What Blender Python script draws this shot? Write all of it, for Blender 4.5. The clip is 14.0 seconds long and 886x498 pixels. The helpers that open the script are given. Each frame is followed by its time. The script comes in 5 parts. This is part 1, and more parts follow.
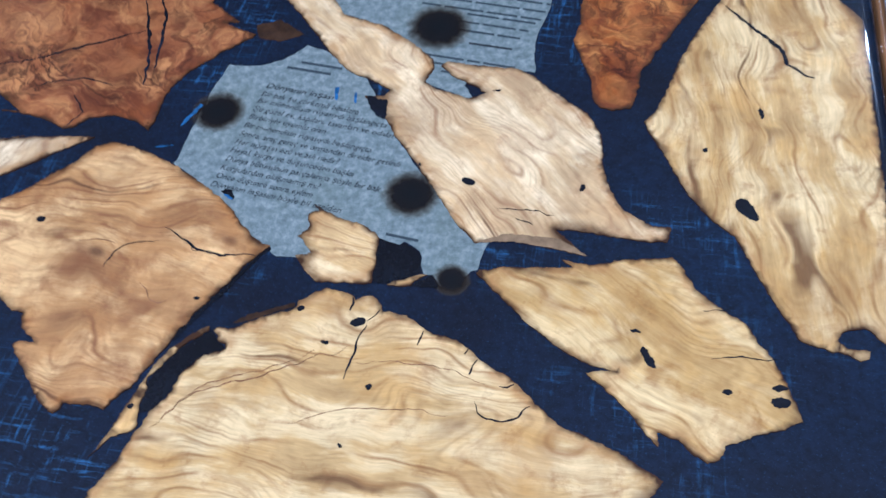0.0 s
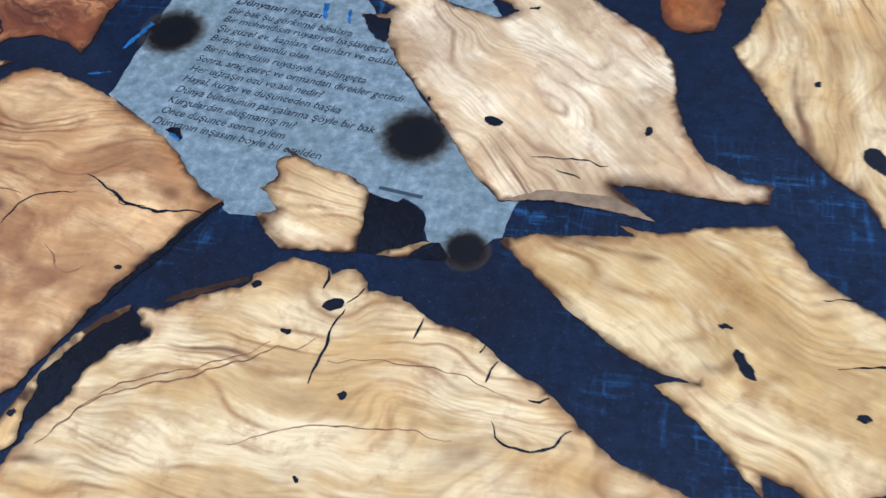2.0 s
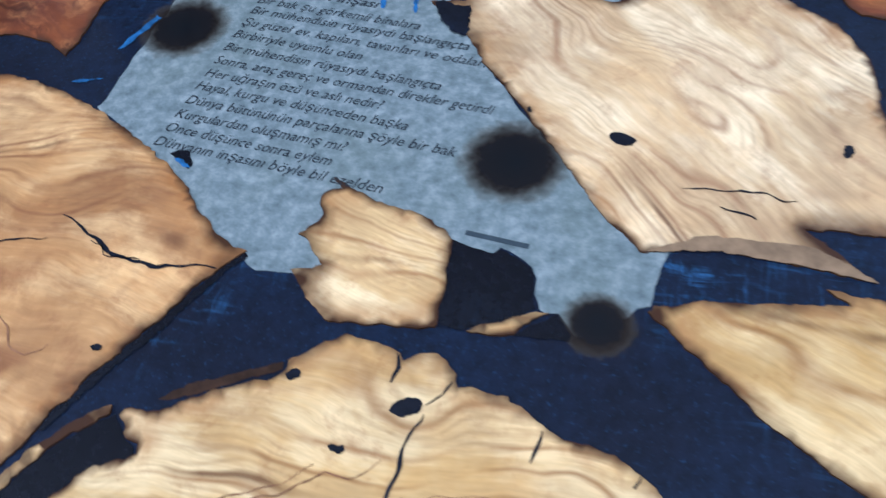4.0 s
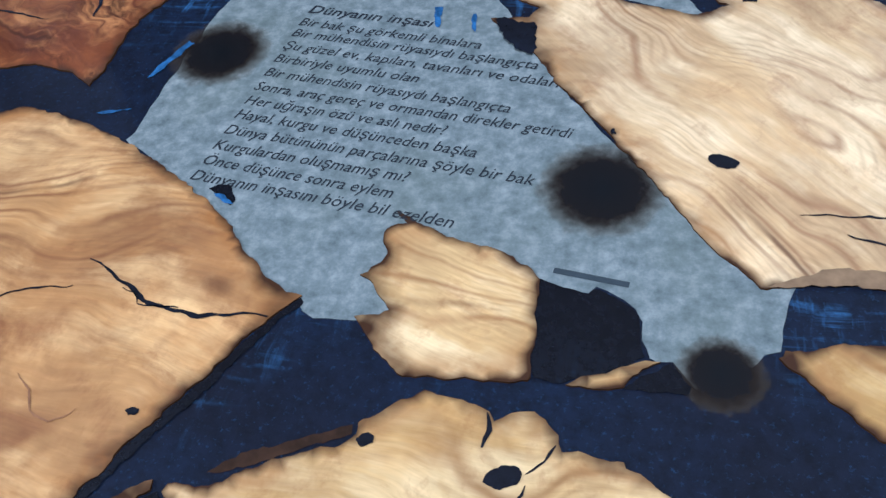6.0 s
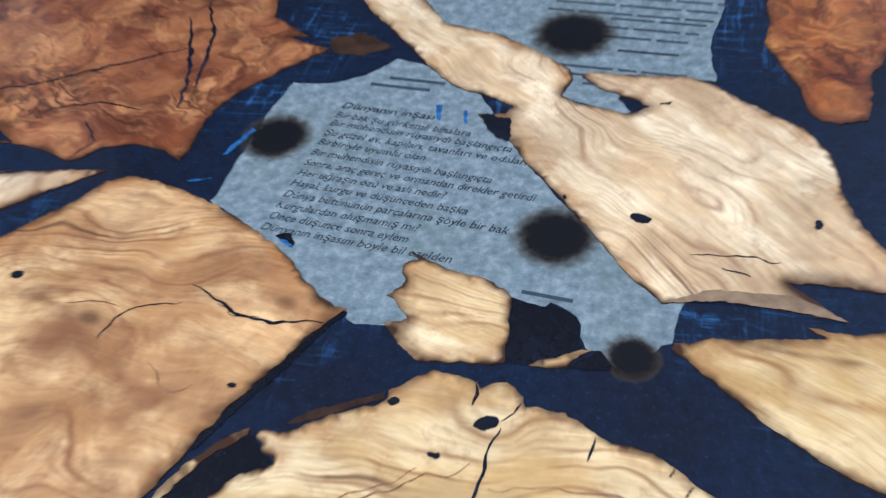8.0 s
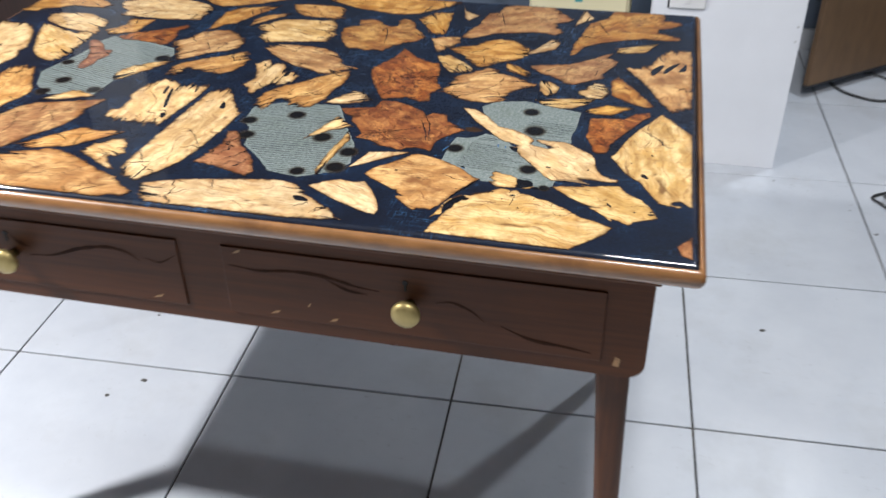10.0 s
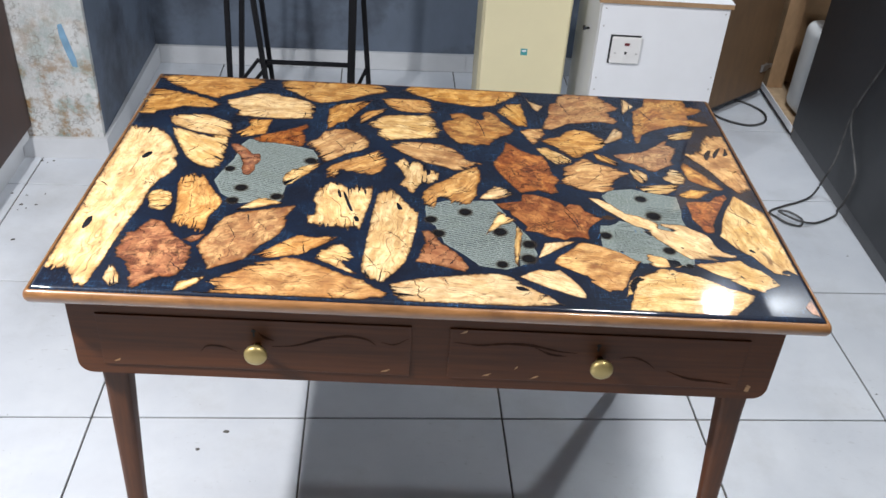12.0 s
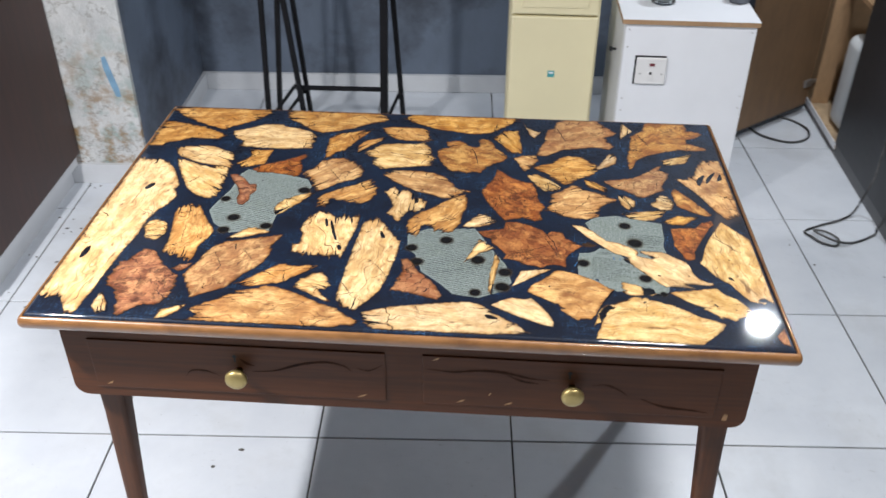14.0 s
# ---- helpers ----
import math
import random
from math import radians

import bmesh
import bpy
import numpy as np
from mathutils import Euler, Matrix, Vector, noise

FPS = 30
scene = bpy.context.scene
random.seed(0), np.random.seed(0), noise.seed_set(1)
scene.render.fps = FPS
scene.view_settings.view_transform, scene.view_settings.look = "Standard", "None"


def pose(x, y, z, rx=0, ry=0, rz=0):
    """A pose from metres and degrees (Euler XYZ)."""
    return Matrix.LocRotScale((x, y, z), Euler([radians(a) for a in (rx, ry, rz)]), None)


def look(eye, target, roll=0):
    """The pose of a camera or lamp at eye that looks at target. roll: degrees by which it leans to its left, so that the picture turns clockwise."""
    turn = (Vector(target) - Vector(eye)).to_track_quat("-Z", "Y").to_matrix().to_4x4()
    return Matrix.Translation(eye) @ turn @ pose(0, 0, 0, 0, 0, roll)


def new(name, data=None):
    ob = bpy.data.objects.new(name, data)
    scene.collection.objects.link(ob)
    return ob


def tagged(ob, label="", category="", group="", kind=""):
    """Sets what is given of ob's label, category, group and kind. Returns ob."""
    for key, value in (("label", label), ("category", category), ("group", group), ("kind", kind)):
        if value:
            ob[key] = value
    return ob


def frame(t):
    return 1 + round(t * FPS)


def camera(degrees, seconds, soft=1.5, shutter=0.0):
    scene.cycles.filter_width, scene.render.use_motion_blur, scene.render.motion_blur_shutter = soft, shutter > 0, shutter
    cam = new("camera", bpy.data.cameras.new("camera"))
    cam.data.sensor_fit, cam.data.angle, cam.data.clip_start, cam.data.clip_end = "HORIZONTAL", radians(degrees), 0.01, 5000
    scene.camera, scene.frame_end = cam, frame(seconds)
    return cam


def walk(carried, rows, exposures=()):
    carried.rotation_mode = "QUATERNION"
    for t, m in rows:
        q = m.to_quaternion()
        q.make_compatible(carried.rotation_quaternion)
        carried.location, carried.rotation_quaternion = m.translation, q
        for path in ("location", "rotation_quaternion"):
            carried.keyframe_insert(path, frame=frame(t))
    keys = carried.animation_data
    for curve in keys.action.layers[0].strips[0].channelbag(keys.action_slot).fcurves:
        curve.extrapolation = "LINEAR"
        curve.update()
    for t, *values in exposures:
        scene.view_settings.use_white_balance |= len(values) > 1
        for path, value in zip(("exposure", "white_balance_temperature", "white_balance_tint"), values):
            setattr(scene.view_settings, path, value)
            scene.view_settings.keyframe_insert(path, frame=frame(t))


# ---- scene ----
cam = camera(52.6, 14.0, shutter=0.6)
PATH = [
    (0, (1.021, -0.039, 1.041), (0.732, 1.058, -0.607), -6.0),
    (0.5, (1.022, -0.032, 1.014), (0.705, 1.067, -0.626), -5.7),
    (1, (1.011, -0.019, 0.992), (0.661, 1.07, -0.649), -7.1),
    (1.5, (1.018, -0.006, 0.974), (0.653, 1.083, -0.664), -7.7),
    (2, (1.015, 0.005, 0.953), (0.649, 1.094, -0.684), -7.8),
    (2.5, (1.003, 0.021, 0.936), (0.633, 1.102, -0.706), -8.0),
    (3, (0.999, 0.035, 0.922), (0.625, 1.116, -0.719), -8.1),
    (3.5, (0.991, 0.045, 0.908), (0.596, 1.143, -0.717), -8.6),
    (4, (0.982, 0.051, 0.894), (0.544, 1.184, -0.694), -9.9),
    (4.2, (0.976, 0.053, 0.891), (0.547, 1.207, -0.686), -9.4),
    (6.5, (0.962, 0.061, 0.875), (0.503, 1.273, -0.647), -10.8),
    (7, (0.962, 0.057, 0.88), (0.51, 1.283, -0.634), -10.6),
    (7.5, (0.967, 0.039, 0.902), (0.525, 1.316, -0.572), -9.8),
    (8, (0.975, 0.007, 0.926), (0.543, 1.337, -0.504), -8.3),
    (8.2, (0.979, -0.015, 0.942), (0.542, 1.342, -0.46), -8.0),
    (10.3, (1.073, -0.886, 1.338), (0.743, 0.738, 0.218), 1.1),
    (10.5, (1.005, -0.954, 1.383), (0.747, 0.66, 0.23), 2.2),
    (11, (0.723, -0.99, 1.499), (0.645, 0.627, 0.325), 3.4),
    (11.5, (0.58, -0.98, 1.543), (0.593, 0.655, 0.39), 3.3),
    (12, (0.544, -0.99, 1.541), (0.608, 0.654, 0.403), 3.9),
    (12.5, (0.547, -1.027, 1.553), (0.621, 0.623, 0.425), 4.0),
    (13, (0.549, -1.027, 1.557), (0.628, 0.62, 0.425), 4.0),
    (13.5, (0.57, -1.032, 1.572), (0.614, 0.628, 0.459), 2.7),
    (14, (0.703, -0.999, 1.583), (0.595, 0.657, 0.466), 0.4),
]
walk(cam, [(t, look(eye, target, roll)) for t, eye, target, roll in PATH],
     exposures=[(0.0, -0.24, 4720, 15), (3.0, -0.17, 4660, 14), (6.5, -0.24, 4920, 14), (8.2, -0.14, 4880, 14), (10.3, 0.18, 6330, 10), (14.0, 0.18, 6330, 10)])

# ---- light: a lamp on a stand, a ceiling lamp and a tube lamp ----
def lamp(name, eye, target, watts, size, kelvin_rgb):
    data = bpy.data.lights.new(name, "AREA")
    data.shape, data.size, data.energy, data.color = "DISK", size, watts, kelvin_rgb
    ob = new(name, data)
    ob.matrix_world = look(eye, target)
    return ob


lamp("stand_lamp", (-0.55, -0.29, 1.79), (-0.53, -0.27, 0), 52, 0.11, (1.0, 0.97, 0.95))
lamp("ceiling_lamp", (1.29, -0.25, 2.52), (1.29, -0.23, 0), 48, 0.34, (1.0, 0.98, 0.96))
tube_lamp = lamp("tube_lamp", (1.82, 1.96, 2.2), (1.81, 1.95, 0), 15, 0.095, (0.90, 0.95, 1.0))
tube_lamp.data.shape, tube_lamp.data.size_y = "ELLIPSE", 0.11
world = bpy.data.worlds.new("world")
scene.world = world
world.use_nodes = True
world.node_tree.nodes["Background"].inputs[0].default_value = (0.5, 0.55, 0.6, 1)
world.node_tree.nodes["Background"].inputs[1].default_value = 0.02


# ---- materials ----
class Net:
    """A small builder of node materials."""

    def __init__(self, name):
        self.mat = bpy.data.materials.new(name)
        self.mat.use_nodes = True
        self.tree = self.mat.node_tree
        self.bsdf = self.tree.nodes["Principled BSDF"]
        self.coord = self.node("ShaderNodeTexCoord").outputs["Object"]

    def node(self, kind, **settings):
        n = self.tree.nodes.new(kind)
        for key, value in settings.items():
            setattr(n, key, value)
        return n

    def put(self, socket, value):
        if hasattr(value, "is_output"):
            self.tree.links.new(value, socket)
        else:
            socket.default_value = value

    def math(self, op, a, b=0.0, clamp=False):
        n = self.node("ShaderNodeMath", operation=op, use_clamp=clamp)
        self.put(n.inputs[0], a)
        self.put(n.inputs[1], b)
        return n.outputs[0]

    def vec(self, op, a, b):
        n = self.node("ShaderNodeVectorMath", operation=op)
        self.put(n.inputs[0], a)
        self.put(n.inputs[1], b)
        return n.outputs[0]

    def noise(self, vec, scale, detail=4.0, rough=0.55, distortion=0.0, color=False):
        n = self.node("ShaderNodeTexNoise")
        self.put(n.inputs["Vector"], vec)
        for key, value in (("Scale", scale), ("Detail", detail), ("Roughness", rough), ("Distortion", distortion)):
            n.inputs[key].default_value = value
        return n.outputs[1 if color else 0]

    def ramp(self, fac, stops):
        n = self.node("ShaderNodeValToRGB")
        self.put(n.inputs[0], fac)
        e = n.color_ramp.elements
        while len(e) < len(stops):
            e.new(0.5)
        for el, (at, c) in zip(e, stops):
            el.position = at
            el.color = (*c, 1) if len(c) == 3 else c
        return n.outputs[0]

    def grey(self, fac, lo, hi):
        n = self.node("ShaderNodeMapRange")
        self.put(n.inputs[0], fac)
        n.inputs[1].default_value, n.inputs[2].default_value = lo, hi
        return n.outputs[0]

    def mix(self, fac, a, b, mode="MIX"):
        n = self.node("ShaderNodeMix", data_type="RGBA", blend_type=mode)
        self.put(n.inputs[0], fac)
        for s, v in ((n.inputs[6], a), (n.inputs[7], b)):
            self.put(s, (*v, 1) if isinstance(v, tuple) and len(v) == 3 else v)
        return n.outputs[2]

    def bump(self, height, strength, distance):
        n = self.node("ShaderNodeBump")
        n.inputs["Strength"].default_value, n.inputs["Distance"].default_value = strength, distance
        self.put(n.inputs["Height"], height)
        self.put(self.bsdf.inputs["Normal"], n.outputs[0])

    def done(self, color, rough=0.5, coat=0.0, coat_rough=0.03, metal=0.0):
        self.put(self.bsdf.inputs["Base Color"], (*color, 1) if isinstance(color, tuple) and len(color) == 3 else color)
        self.put(self.bsdf.inputs["Roughness"], rough)
        self.put(self.bsdf.inputs["Metallic"], metal)
        self.bsdf.inputs["Coat Weight"].default_value = coat
        self.bsdf.inputs["Coat Roughness"].default_value = coat_rough
        if coat > 0.9:
            self.bsdf.inputs["Specular IOR Level"].default_value = 0.1
        return self.mat

    def random(self):
        return self.node("ShaderNodeObjectInfo").outputs["Random"]


def wood_material(name, cream, tan, brown, line, swirl=0.05, stretch=3.0, rings=30.0, cloud=0.5, vein=0.5, curl=0.0, coat=1.0):
    """Figured wood, grain along local x: growth rings bend round soft clouds of colour; curl adds a burl's tight waves."""
    n = Net(name)
    r = n.random()
    shift = n.node("ShaderNodeCombineXYZ")
    for k, far in enumerate((13.0, 7.0, 3.0)):
        n.put(shift.inputs[k], n.math("MULTIPLY", r, far))
    v = n.vec("ADD", n.coord, shift.outputs[0])
    w1 = n.vec("SUBTRACT", n.noise(v, 14, 2, color=True), (0.5, 0.5, 0.5))
    w2 = n.vec("SUBTRACT", n.noise(v, 52, 2.5, color=True), (0.5, 0.5, 0.5))
    v2 = n.vec("ADD", v, n.vec("MULTIPLY", w1, (swirl * 0.5,) * 3))
    v2 = n.vec("ADD", v2, n.vec("MULTIPLY", w2, (0.004 + 0.03 * curl,) * 3))
    sep = n.node("ShaderNodeSeparateXYZ")
    n.put(sep.inputs[0], v2)
    # height field whose contours are the growth rings
    arch = n.noise(n.vec("MULTIPLY", v2, (1.0, stretch * 0.6, 1.0)), 11.0, 2, 0.5)
    h = n.math("ADD", n.math("MULTIPLY", sep.outputs[1], rings), n.math("MULTIPLY", arch, 10.0))
    band = n.math("FRACT", h)
    rim_of = n.math("MINIMUM", band, n.math("SUBTRACT", 1.0, band))
    fade = n.grey(n.noise(v, 34, 4, 0.6), 0.40, 0.60)
    late = n.math("MULTIPLY", n.grey(rim_of, 0.16, 0.02), fade)
    dice = n.node("ShaderNodeTexWhiteNoise", noise_dimensions="1D")
    n.put(dice.inputs["W"], n.math("FLOOR", n.math("ADD", h, n.math("MULTIPLY", r, 100.0))))
    layer = n.math("MULTIPLY", dice.outputs["Value"], n.grey(rim_of, 0.0, 0.14))
    h2 = n.math("FRACT", n.math("ADD", n.math("MULTIPLY", h, 3.3), n.noise(n.vec("MULTIPLY", v2, (1.0, 4.0, 1.0)), 30, 2)))
    small = n.math("MULTIPLY", n.grey(n.math("MINIMUM", h2, n.math("SUBTRACT", 1.0, h2)), 0.28, 0.05), n.grey(n.noise(v, 55, 3, 0.6), 0.42, 0.62))
    # soft colour
    broad = n.noise(n.vec("MULTIPLY", v2, (1.0, stretch, 1.0)), 19.0 + 12 * curl, 5, 0.6)
    base = n.ramp(broad, [(0.34, tuple(0.5 * (p + q) for p, q in zip(tan, brown))), (0.45, tan), (0.545, cream), (0.70, tuple(min(1, c * 1.1) for c in cream))])
    mist = n.grey(n.noise(n.vec("ADD", v2, (1.7, 0.4, 0.0)), 30 + 8 * curl, 6, 0.66), 0.47, 0.62)
    base = n.mix(n.math("MULTIPLY", mist, cloud), base, (brown[0] * 1.22, brown[1] * 1.12, brown[2] * 0.95))
    honey = n.grey(n.noise(n.vec("ADD", v, (4.1, 2.2, 0.0)), 40, 4, 0.6), 0.48, 0.66)
    base = n.mix(n.math("MULTIPLY", honey, 0.45), base, (tan[0] * 1.08, tan[1] * 0.94, tan[2] * 0.72))
    streak = n.grey(n.noise(n.vec("MULTIPLY", v2, (1.0, 8.0, 1.0)), 34, 5, 0.68), 0.46, 0.64)
    base = n.mix(n.math("MULTIPLY", streak, 0.46), base, tuple(0.45 * p + 0.55 * q for p, q in zip(tan, brown)))
    base = n.mix(n.math("MULTIPLY", layer, 0.30), base, tuple(0.7 * p + 0.3 * q for p, q in zip(tan, brown)))
    base = n.mix(n.math("MULTIPLY", late, 0.75), base, (brown[0] * 1.1, brown[1] * 1.0, brown[2] * 0.95))
    base = n.mix(n.math("MULTIPLY", small, 0.30), base, brown)
    spot = n.grey(n.noise(n.vec("ADD", v2, (2.0, 7.0, 0.0)), 95, 5, 0.7), 0.55, 0.70)
    base = n.mix(n.math("MULTIPLY", spot, 0.5), base, (brown[0] * 1.1, brown[1] * 0.9, brown[2] * 0.85))
    # rare dark veins that keep to the rings, and tight ridges in a burl
    far = n.math("ABSOLUTE", n.math("SUBTRACT", n.math("FRACT", n.math("MULTIPLY", h, 0.23)), 0.5))
    veins = n.math("MULTIPLY", n.grey(far, 0.040, 0.008), n.grey(n.noise(v, 24, 3), 0.46, 0.58))
    base = n.mix(n.math("MULTIPLY", veins, vein), base, tuple(0.6 * p + 0.4 * q for p, q in zip(line, brown)))
    if curl:
        ridge = n.math("ABSOLUTE", n.math("SUBTRACT", n.noise(n.vec("MULTIPLY", v2, (1.0, stretch, 1.0)), 34, 5, 0.6), 0.5))
        eyes = n.math("MULTIPLY", n.grey(ridge, 0.055, 0.0), n.grey(n.noise(v, 21, 2), 0.40, 0.60))
        base = n.mix(n.math("MULTIPLY", eyes, 0.8 * curl), base, line)
        pale = n.grey(n.noise(n.vec("ADD", v2, (0.0, 5.0, 1.0)), 42, 5, 0.65), 0.52, 0.72)
        base = n.mix(n.math("MULTIPLY", pale, 0.36), base, cream)
    cell = n.node("ShaderNodeTexVoronoi")
    n.put(cell.inputs["Vector"], n.vec("MULTIPLY", v2, (0.55, 1.0, 0.0)))
    cell.inputs["Scale"].default_value = 70.0
    pick = n.node("ShaderNodeSeparateColor")
    n.put(pick.inputs[0], cell.outputs["Color"])
    fleck = n.math("MULTIPLY", n.grey(cell.outputs["Distance"], 0.19, 0.07), n.grey(pick.outputs[0], 0.74, 0.82))
    base = n.mix(n.math("MULTIPLY", fleck, 0.85), base, line)
    halo = n.math("MULTIPLY", n.grey(cell.outputs["Distance"], 0.42, 0.12), n.grey(pick.outputs[0], 0.70, 0.82))
    base = n.mix(n.math("MULTIPLY", halo, 0.45), base, brown)
    # fibres along the grain, sheen across it
    fibre = n.noise(n.vec("MULTIPLY", v2, (1.0, 14.0, 1.0)), 85, 4, 0.65)
    sheen = n.noise(n.vec("MULTIPLY", v2, (1.0, 0.14, 1.0)), 60, 2, 0.5)
    tone = n.math("ADD", n.math("ADD", n.math("MULTIPLY", fibre, 0.46), n.math("MULTIPLY", sheen, 0.42)), 0.57)
    grey = n.node("ShaderNodeCombineColor")
    for i in range(3):
        n.put(grey.inputs[i], tone)
    base = n.mix(1.0, base, grey.outputs[0], "MULTIPLY")
    hue = n.node("ShaderNodeHueSaturation")
    n.put(hue.inputs["Value"], n.math("ADD", n.math("MULTIPLY", r, 0.2), 0.92))
    n.put(hue.inputs["Saturation"], n.math("ADD", n.math("MULTIPLY", n.math("FRACT", n.math("MULTIPLY", r, 17.3)), 0.2), 0.90))
    n.put(hue.inputs["Color"], base)
    bark = n.node("ShaderNodeAttribute", attribute_name="bark").outputs["Fac"]
    rim = n.node("ShaderNodeAttribute", attribute_name="rim").outputs["Fac"]
    warm = n.math("MULTIPLY", n.grey(rim, 0.1, 0.6), n.grey(n.noise(n.coord, 42, 5, 0.65), 0.46, 0.58), True)
    toned = n.mix(n.math("MULTIPLY", warm, 0.62), hue.outputs[0], (tan[0] * 0.62, tan[1] * 0.47, tan[2] * 0.36))
    edge = n.math("MULTIPLY", bark, n.math("ADD", n.math("MULTIPLY", n.grey(n.noise(n.coord, 70, 3), 0.36, 0.6), 0.7), 0.5), True)
    color = n.mix(edge, toned, (0.045, 0.02, 0.009))
    n.bump(fibre, 0.04, 0.0006)
    return n.done(color, 0.42, coat, 0.05)


M_LIGHT = wood_material("olive_wood_light", (0.77, 0.575, 0.30), (0.58, 0.385, 0.165), (0.235, 0.128, 0.052), (0.08, 0.034, 0.018), 0.05, 3.4, 95.0, 0.45, 0.9)
M_GOLD = wood_material("olive_wood_gold", (0.68, 0.42, 0.155), (0.46, 0.24, 0.072), (0.17, 0.070, 0.023), (0.055, 0.022, 0.011), 0.06, 2.8, 85.0, 0.8, 0.85)
M_TAWNY = wood_material("tawny_wood", (0.56, 0.325, 0.110), (0.36, 0.165, 0.052), (0.12, 0.044, 0.017), (0.035, 0.013, 0.008), 0.07, 2.0, 80.0, 0.85, 0.8, 0.5)
M_RED = wood_material("red_wood", (0.44, 0.205, 0.078), (0.28, 0.105, 0.038), (0.11, 0.036, 0.016), (0.03, 0.011, 0.006), 0.06, 2.2, 80.0, 0.7, 0.8, 0.5)
M_BURL = wood_material("burl_wood", (0.46, 0.210, 0.080), (0.27, 0.098, 0.040), (0.085, 0.028, 0.016), (0.022, 0.008, 0.006), 0.10, 1.6, 80.0, 0.95, 0.7, 1.0)
WOODS = {"light": M_LIGHT, "gold": M_GOLD, "tawny": M_TAWNY, "red": M_RED, "burl": M_BURL}


def resin_material(name, deep, blue, glint):
    n = Net(name)
    v = n.coord
    cloud = n.noise(v, 14, 4, 0.6)
    color = n.mix(n.grey(cloud, 0.35, 0.7), deep, blue)
    color = n.mix(n.math("MULTIPLY", n.grey(n.noise(v, 330, 5, 0.75), 0.42, 0.66), 0.75), color, (deep[0] * 0.5, deep[1] * 0.5, deep[2] * 0.45))
    color = n.mix(n.math("MULTIPLY", n.grey(n.noise(v, 900, 3, 0.7), 0.58, 0.74), 0.12), color, glint)
    v = n.vec("ADD", v, n.vec("MULTIPLY", n.noise(v, 60, 2, color=True), (0.004, 0.004, 0.0)))
    patch = n.grey(n.noise(v, 15, 3), 0.49, 0.67)
    for stretch, s in (((1.0, 0.06, 0.0), 520), ((0.06, 1.0, 0.0), 480)):
        streak = n.grey(n.noise(n.vec("MULTIPLY", v, stretch), s, 3, 0.6), 0.53, 0.66)
        breakup = n.grey(n.noise(v, 190, 4, 0.7), 0.42, 0.64)
        color = n.mix(n.math("MULTIPLY", n.math("MULTIPLY", streak, breakup), n.math("MULTIPLY", patch, 0.5)), color, glint)
    return n.done(color, 0.5, 1.0, 0.045)


M_RESIN = resin_material("blue_resin", (0.0072, 0.0085, 0.0155), (0.0080, 0.0155, 0.036), (0.07, 0.20, 0.42))
M_VOID = resin_material("black_resin", (0.004, 0.004, 0.006), (0.007, 0.008, 0.012), (0.012, 0.022, 0.04))
M_KNOT = resin_material("dark_resin", (0.006, 0.006, 0.008), (0.010, 0.012, 0.02), (0.02, 0.04, 0.08))


def paper_material():
    n = Net("aged_paper")
    v = n.coord
    mott = n.noise(v, 260, 5, 0.7)
    big = n.noise(v, 22, 4, 0.6)
    c = n.ramp(mott, [(0.3, (0.090, 0.112, 0.108)), (0.5, (0.158, 0.186, 0.178)), (0.7, (0.262, 0.29, 0.270))])
    c = n.mix(n.math("MULTIPLY", n.grey(big, 0.5, 0.75), 0.45), c, (0.125, 0.148, 0.115))
    return n.done(c, 0.7, 1.0, 0.02)


M_PAPER = paper_material()


def burn_material():
    """Charred spot: black core, brown scorched rim that fades out; the radius is that of the local unit disc."""
    n = Net("scorch")
    off = n.math("MULTIPLY", n.math("SUBTRACT", n.noise(n.coord, 3.2, 4, 0.65), 0.5), 0.55)
    length = n.node("ShaderNodeVectorMath", operation="LENGTH")
    n.put(length.inputs[0], n.coord)
    rad = n.math("ADD", length.outputs["Value"], off)
    c = n.ramp(rad, [(0.0, (0.003, 0.004, 0.005)), (0.60, (0.006, 0.005, 0.005)), (0.78, (0.022, 0.015, 0.009)), (1.0, (0.085, 0.066, 0.038))])
    alpha = n.grey(rad, 1.08, 0.62)
    n.put(n.bsdf.inputs["Alpha"], alpha)
    return n.done(c, 0.6, 1.0, 0.02)


M_BURN = burn_material()


def plain(name, color, rough=0.5, spread=0.12, scale=30.0, coat=0.0, metal=0.0, bump=0.0, stretch=(1, 1, 1), stain=None, stain_at=(0.6, 0.75), stain_scale=4.0, spec=0.5):
    n = Net(name)
    n.bsdf.inputs["Specular IOR Level"].default_value = spec
    v = n.vec("MULTIPLY", n.coord, stretch)
    f = n.noise(v, scale, 5, 0.6)
    g = n.noise(n.coord, scale * 0.13, 3, 0.5)
    k = n.math("ADD", n.math("MULTIPLY", f, 0.6), n.math("MULTIPLY", g, 0.4))
    lo, hi = tuple(c * (1 - spread * 1.6) for c in color), tuple(min(1.0, c * (1 + spread * 1.6)) for c in color)
    c = n.ramp(k, [(0.3, lo), (0.7, hi)])
    if stain:
        c = n.mix(n.grey(n.noise(n.coord, stain_scale, 6, 0.65), *stain_at), c, stain)
    if bump:
        n.bump(f, 0.5, bump)
    return n.done(c, n.math("ADD", n.math("MULTIPLY", f, 0.2), rough - 0.1), coat, 0.06, metal)


